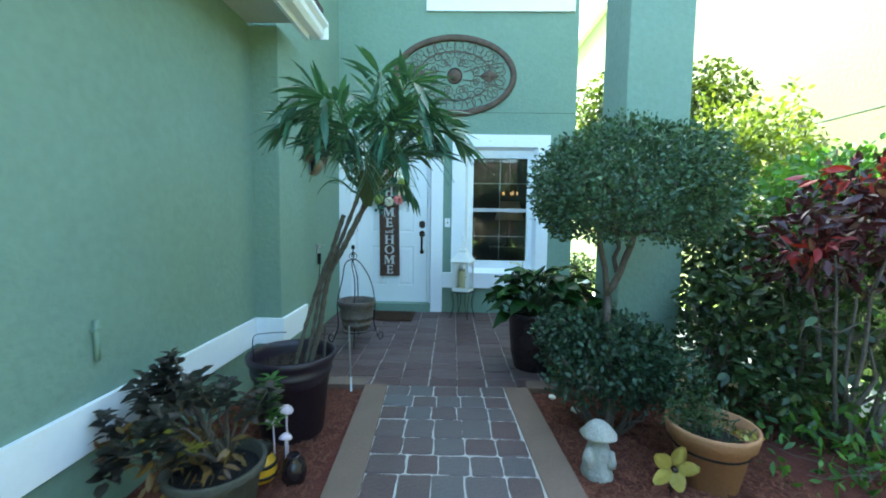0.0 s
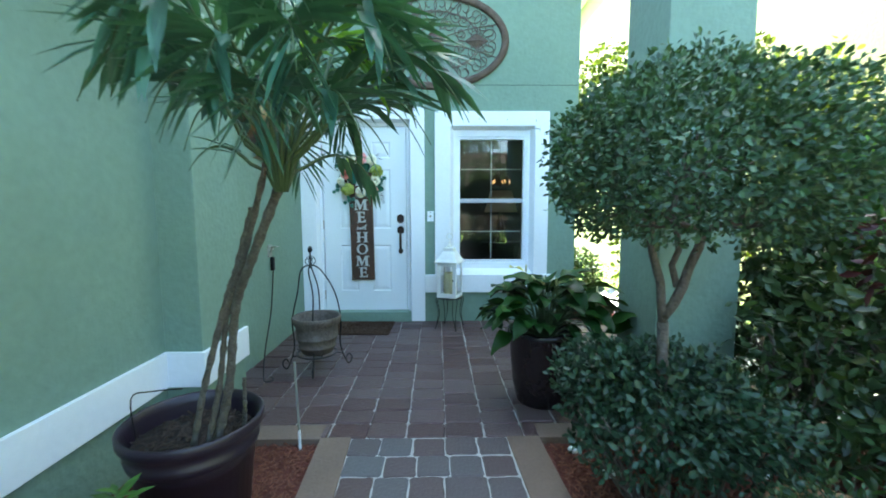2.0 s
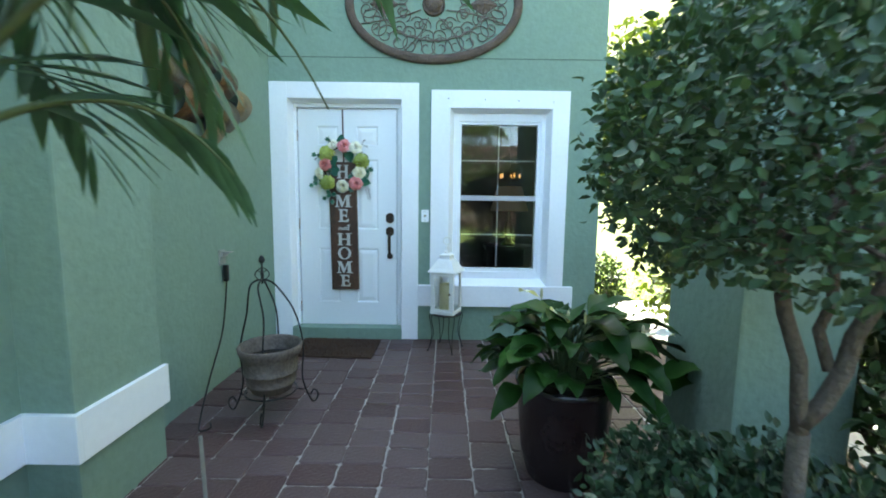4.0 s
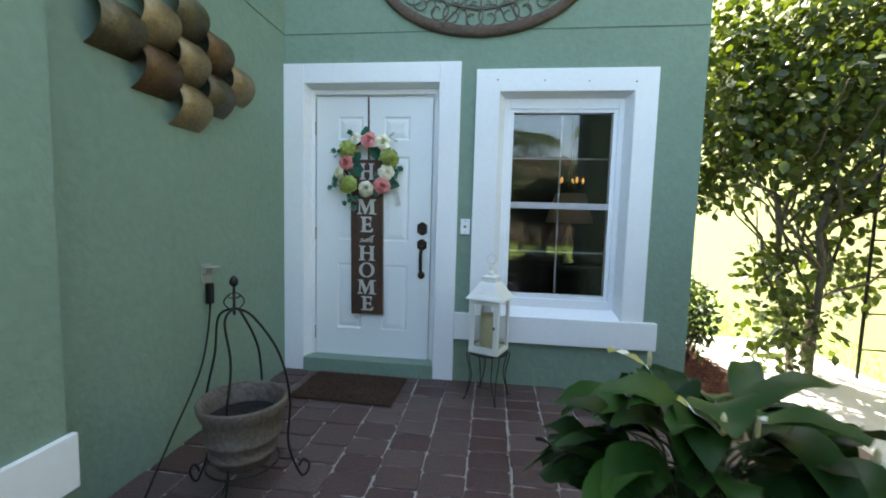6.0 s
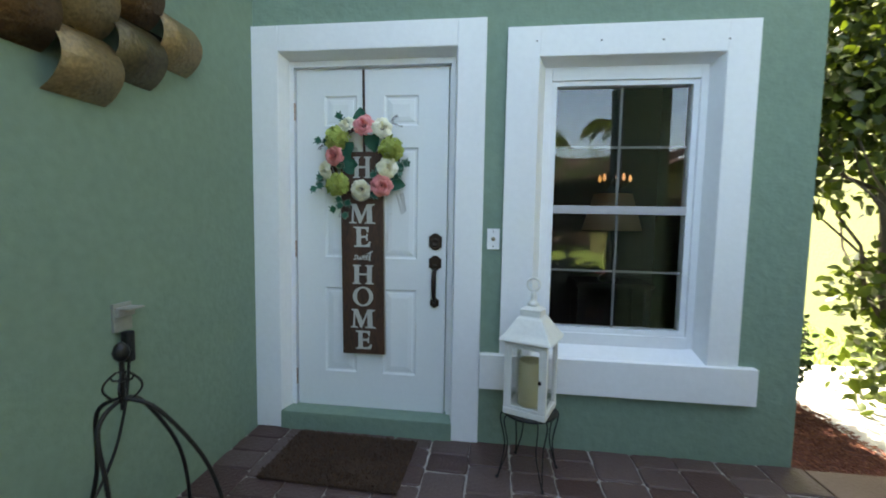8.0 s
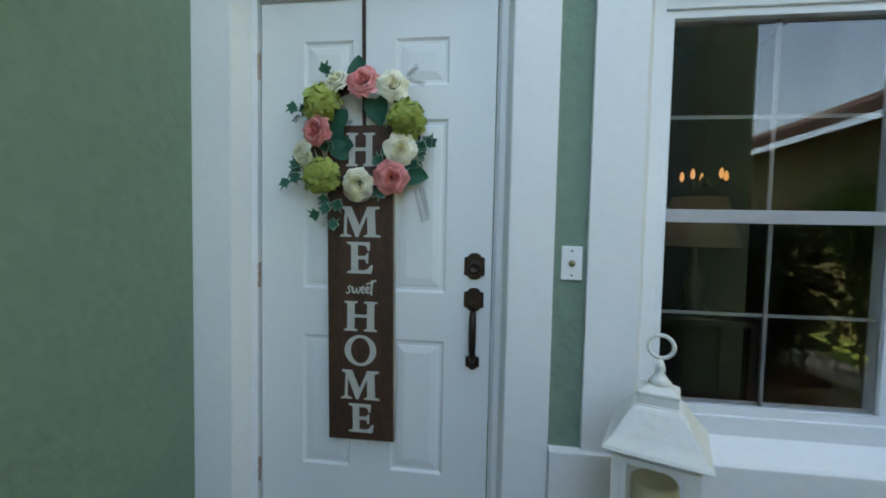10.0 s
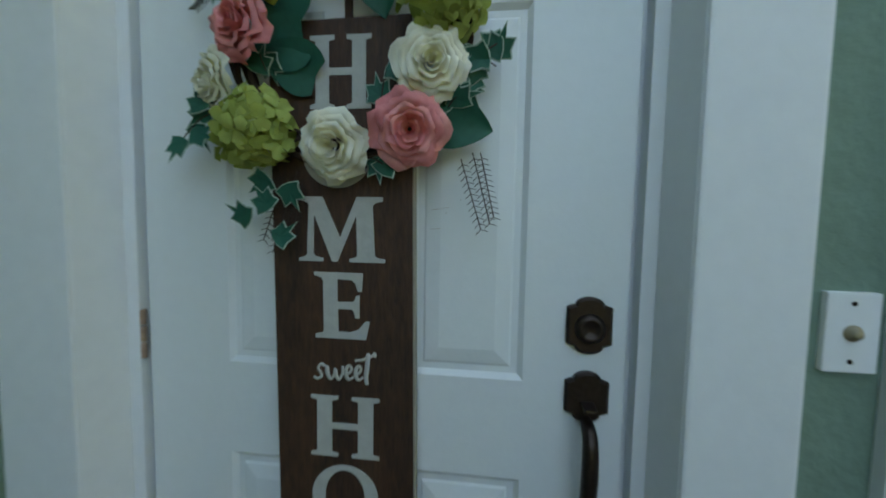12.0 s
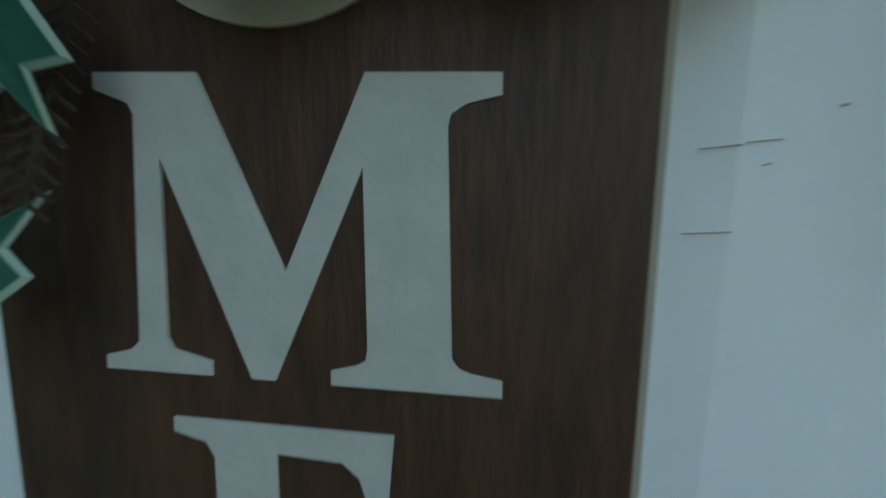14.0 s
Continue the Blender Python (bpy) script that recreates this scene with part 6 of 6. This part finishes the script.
for x in (1.391, 1.723, 2.03, 2.347):
    bm = lathe([(0.005, 0), (0.004, 0.003)], 10)
    bmesh.ops.rotate(bm, verts=bm.verts, matrix=Matrix.Rotation(radians(90), 3, "X"))
    nl = tagged(mesh_object("nail_head", bm, BRONZE), "small nail head in the window trim", "nail", "window trim nails")
    nl.location = (x, 5.9965, 2.252 - 0.02 * (x - 1.391))

# brown scuffs on the door beside the sign
SCUFF = material("brown_scuff", (0.42, 0.33, 0.27), 0.8, 0.3, 40, 120)
for x0, z0, x1, z1, r in ((0.572, 1.357, 0.588, 1.359, 0.0005), (0.590, 1.360, 0.603, 1.3615, 0.0004), (0.6225, 1.3745, 0.6250, 1.375, 0.0007), (0.597, 1.351, 0.600, 1.352, 0.0005), (0.569, 1.3225, 0.588, 1.324, 0.0005)):
    part("scuff", tube([(x0 - 0.457, -0.0002, z0 - 0.124), (x1 - 0.457, -0.0002, z1 - 0.124)], r * 0.7, 6), SCUFF, door, "faint brown scuff mark")

# ---- loose bark chips ----
def chips(name, x0, x1, y0, y1, z, count, seed, mat=CHIP, label="loose red-brown bark mulch chips", round_in=0):
    rg = random.Random(seed)
    verts, faces = [], []
    for k in range(count):
        c = Vector((rg.uniform(x0, x1), rg.uniform(y0, y1), z + rg.uniform(0.0, 0.012)))
        if round_in and math.hypot(c.x - (x0 + x1) / 2, c.y - (y0 + y1) / 2) > round_in:
            continue
        L, w, h = rg.uniform(0.015, 0.05), rg.uniform(0.004, 0.011), rg.uniform(0.002, 0.005)
        m = Euler((rg.uniform(-0.5, 0.5), rg.uniform(-0.5, 0.5), rg.uniform(0, 6.28))).to_matrix()
        i = len(verts)
        for sx, sy, sz in ((-1, -1, -1), (1, -0.6, -1), (0.9, 1, -1), (-1, 0.8, -1), (-0.9, -0.8, 1), (0.9, -0.5, 1), (0.8, 0.8, 1), (-0.8, 0.7, 1)):
            verts.append(tuple(c + m @ Vector((sx * L / 2, sy * w / 2, sz * h / 2))))
        for f in ((4, 5, 6, 7), (0, 1, 5, 4), (1, 2, 6, 5), (2, 3, 7, 6), (3, 0, 4, 7)):
            faces.append(tuple(i + q for q in f))
    me = bpy.data.meshes.new(name)
    me.from_pydata(verts, [], faces)
    me.materials.append(mat)
    return tagged(new(name, me), label, "mulch", kind="stuff")


chips("mulch_chips", -0.21, 0.60, 1.3, 3.58, -0.035, 6500, 1)
chips("mulch_chips", 1.875, 3.0, 1.5, 3.58, -0.035, 8000, 2)
chips("potting_bark", 0.08, 0.52, 2.76, 3.20, 0.372, 900, 4, CLOD, "dark bark pieces on the potting soil", 0.205)
chips("mulch_chips", 2.87, 3.5, 6.05, 7.4, -0.03, 2500, 3)

# grass blades on the sunny strip
rg = random.Random(8)
sp = []
for k in range(9000):
    x = rg.uniform(3.5, 5.75)
    y = rg.uniform(7.9, 13.5) if x < 4.75 else rg.uniform(3.0, 13.5)
    sp.append((Vector((x, y, -0.165)), Vector((rg.uniform(-0.5, 0.5), rg.uniform(-0.5, 0.5), 1)), unit(rg), rg.uniform(0.04, 0.09)))
holder = tagged(new("lawn"), "short sunlit lawn grass", "grass", kind="stuff")
leaves_mesh("blades", sp, BLADE, holder, "", 0.12, 0.2, 0.2)

# ---- pavers ----
floor = tagged(new("floor_pavers"), "tumbled red-brown and grey brick pavers with pale joints", kind="structure")
shapes = {}
edge = random.Random(77)


def paver_mesh(w, d, mat):
    """One of five tumbled outlines for each size, with worn, wavering edges."""
    key = (round(w, 3), round(d, 3), mat.name, edge.randrange(5))
    if key not in shapes:
        bm = bmesh.new()
        hw, hd = w / 2 - 0.0030, d / 2 - 0.0030
        loop = []
        for sx, sy, ux, uy in ((-1, -1, 1, 0), (1, -1, 0, 1), (1, 1, -1, 0), (-1, 1, 0, -1)):
            c = edge.uniform(0.007, 0.017)
            e = [edge.uniform(-0.0045, 0.0028) for q in range(3)]
            L = 2 * (hw if ux else hd)
            # corner cut, then two wavering points along the side
            for s, k in ((c, e[0] * 0.3), (L * 0.36, e[1]), (L * 0.68, e[2]), (L - c, e[0] * 0.3)):
                loop.append((sx * hw + ux * s + (k * sx if uy else 0), sy * hd + uy * s + (k * sy if ux else 0)))
        def ring(shrink, z):
            return [bm.verts.new((x * (1 - shrink / hw), y * (1 - shrink / hd), z)) for x, y in loop]
        lo, mid, top = ring(0, -0.02), ring(0, -0.005), ring(0.006, 0.0)
        n = len(loop)
        for p, q in ((lo, mid), (mid, top)):
            for i in range(n):
                bm.faces.new((p[i], p[(i + 1) % n], q[(i + 1) % n], q[i]))
        bm.faces.new(top)
        bmesh.ops.recalc_face_normals(bm, faces=bm.faces)
        me = bpy.data.meshes.new("paver")
        bm.to_mesh(me)
        bm.free()
        me.materials.append(mat)
        shapes[key] = me
    return shapes[key]


rg = random.Random(2)


def lay(x0, x1, y0, y1, mat=PAVER):
    ob = new("paver", paver_mesh(x1 - x0, y1 - y0, mat))
    ob.parent = floor
    ob.matrix_local = pose((x0 + x1) / 2 + rg.uniform(-0.004, 0.004), (y0 + y1) / 2 + rg.uniform(-0.004, 0.004), rg.uniform(-0.002, 0.002), rg.uniform(-0.4, 0.4), rg.uniform(-0.4, 0.4), rg.uniform(-1.6, 1.6))


# porch: columns running toward the door, broken at uneven lengths
x = SIDE
while x < 2.85:
    w = min(0.221, 2.86 - x)
    if 2.86 - (x + w) < 0.06:
        w = 2.86 - x
    y = 3.737 if (x + w < 0.62 or x > 1.80) else 3.60
    while y < FRONT - 0.01:
        d = rg.choice((0.16, 0.225, 0.16, 0.16, 0.145))
        if FRONT - (y + d) < 0.09:
            d = FRONT - y
        lay(x, x + w, y, y + d)
        y += d
    x += w
# path: rows across, four or five stones wide
PATHW = 0.868
y = 3.60
while y > 0.5:
    d = rg.choice((0.17, 0.17, 0.215))
    cuts = rg.choice(((0.20, 0.163, 0.163, 0.163, 0.163), (0.163, 0.163, 0.163, 0.163, 0.163), (0.24, 0.24, 0.163, 0.24), (0.163, 0.163, 0.24, 0.163, 0.163), (0.163, 0.163, 0.163, 0.20, 0.163)))
    s = PATHW / sum(cuts)
    x = 0.780 + SKEW * (3.6 - y)
    for c in cuts:
        lay(x, x + c * s, y - d, y, PATHPAVER)
        x += c * s
    y -= d
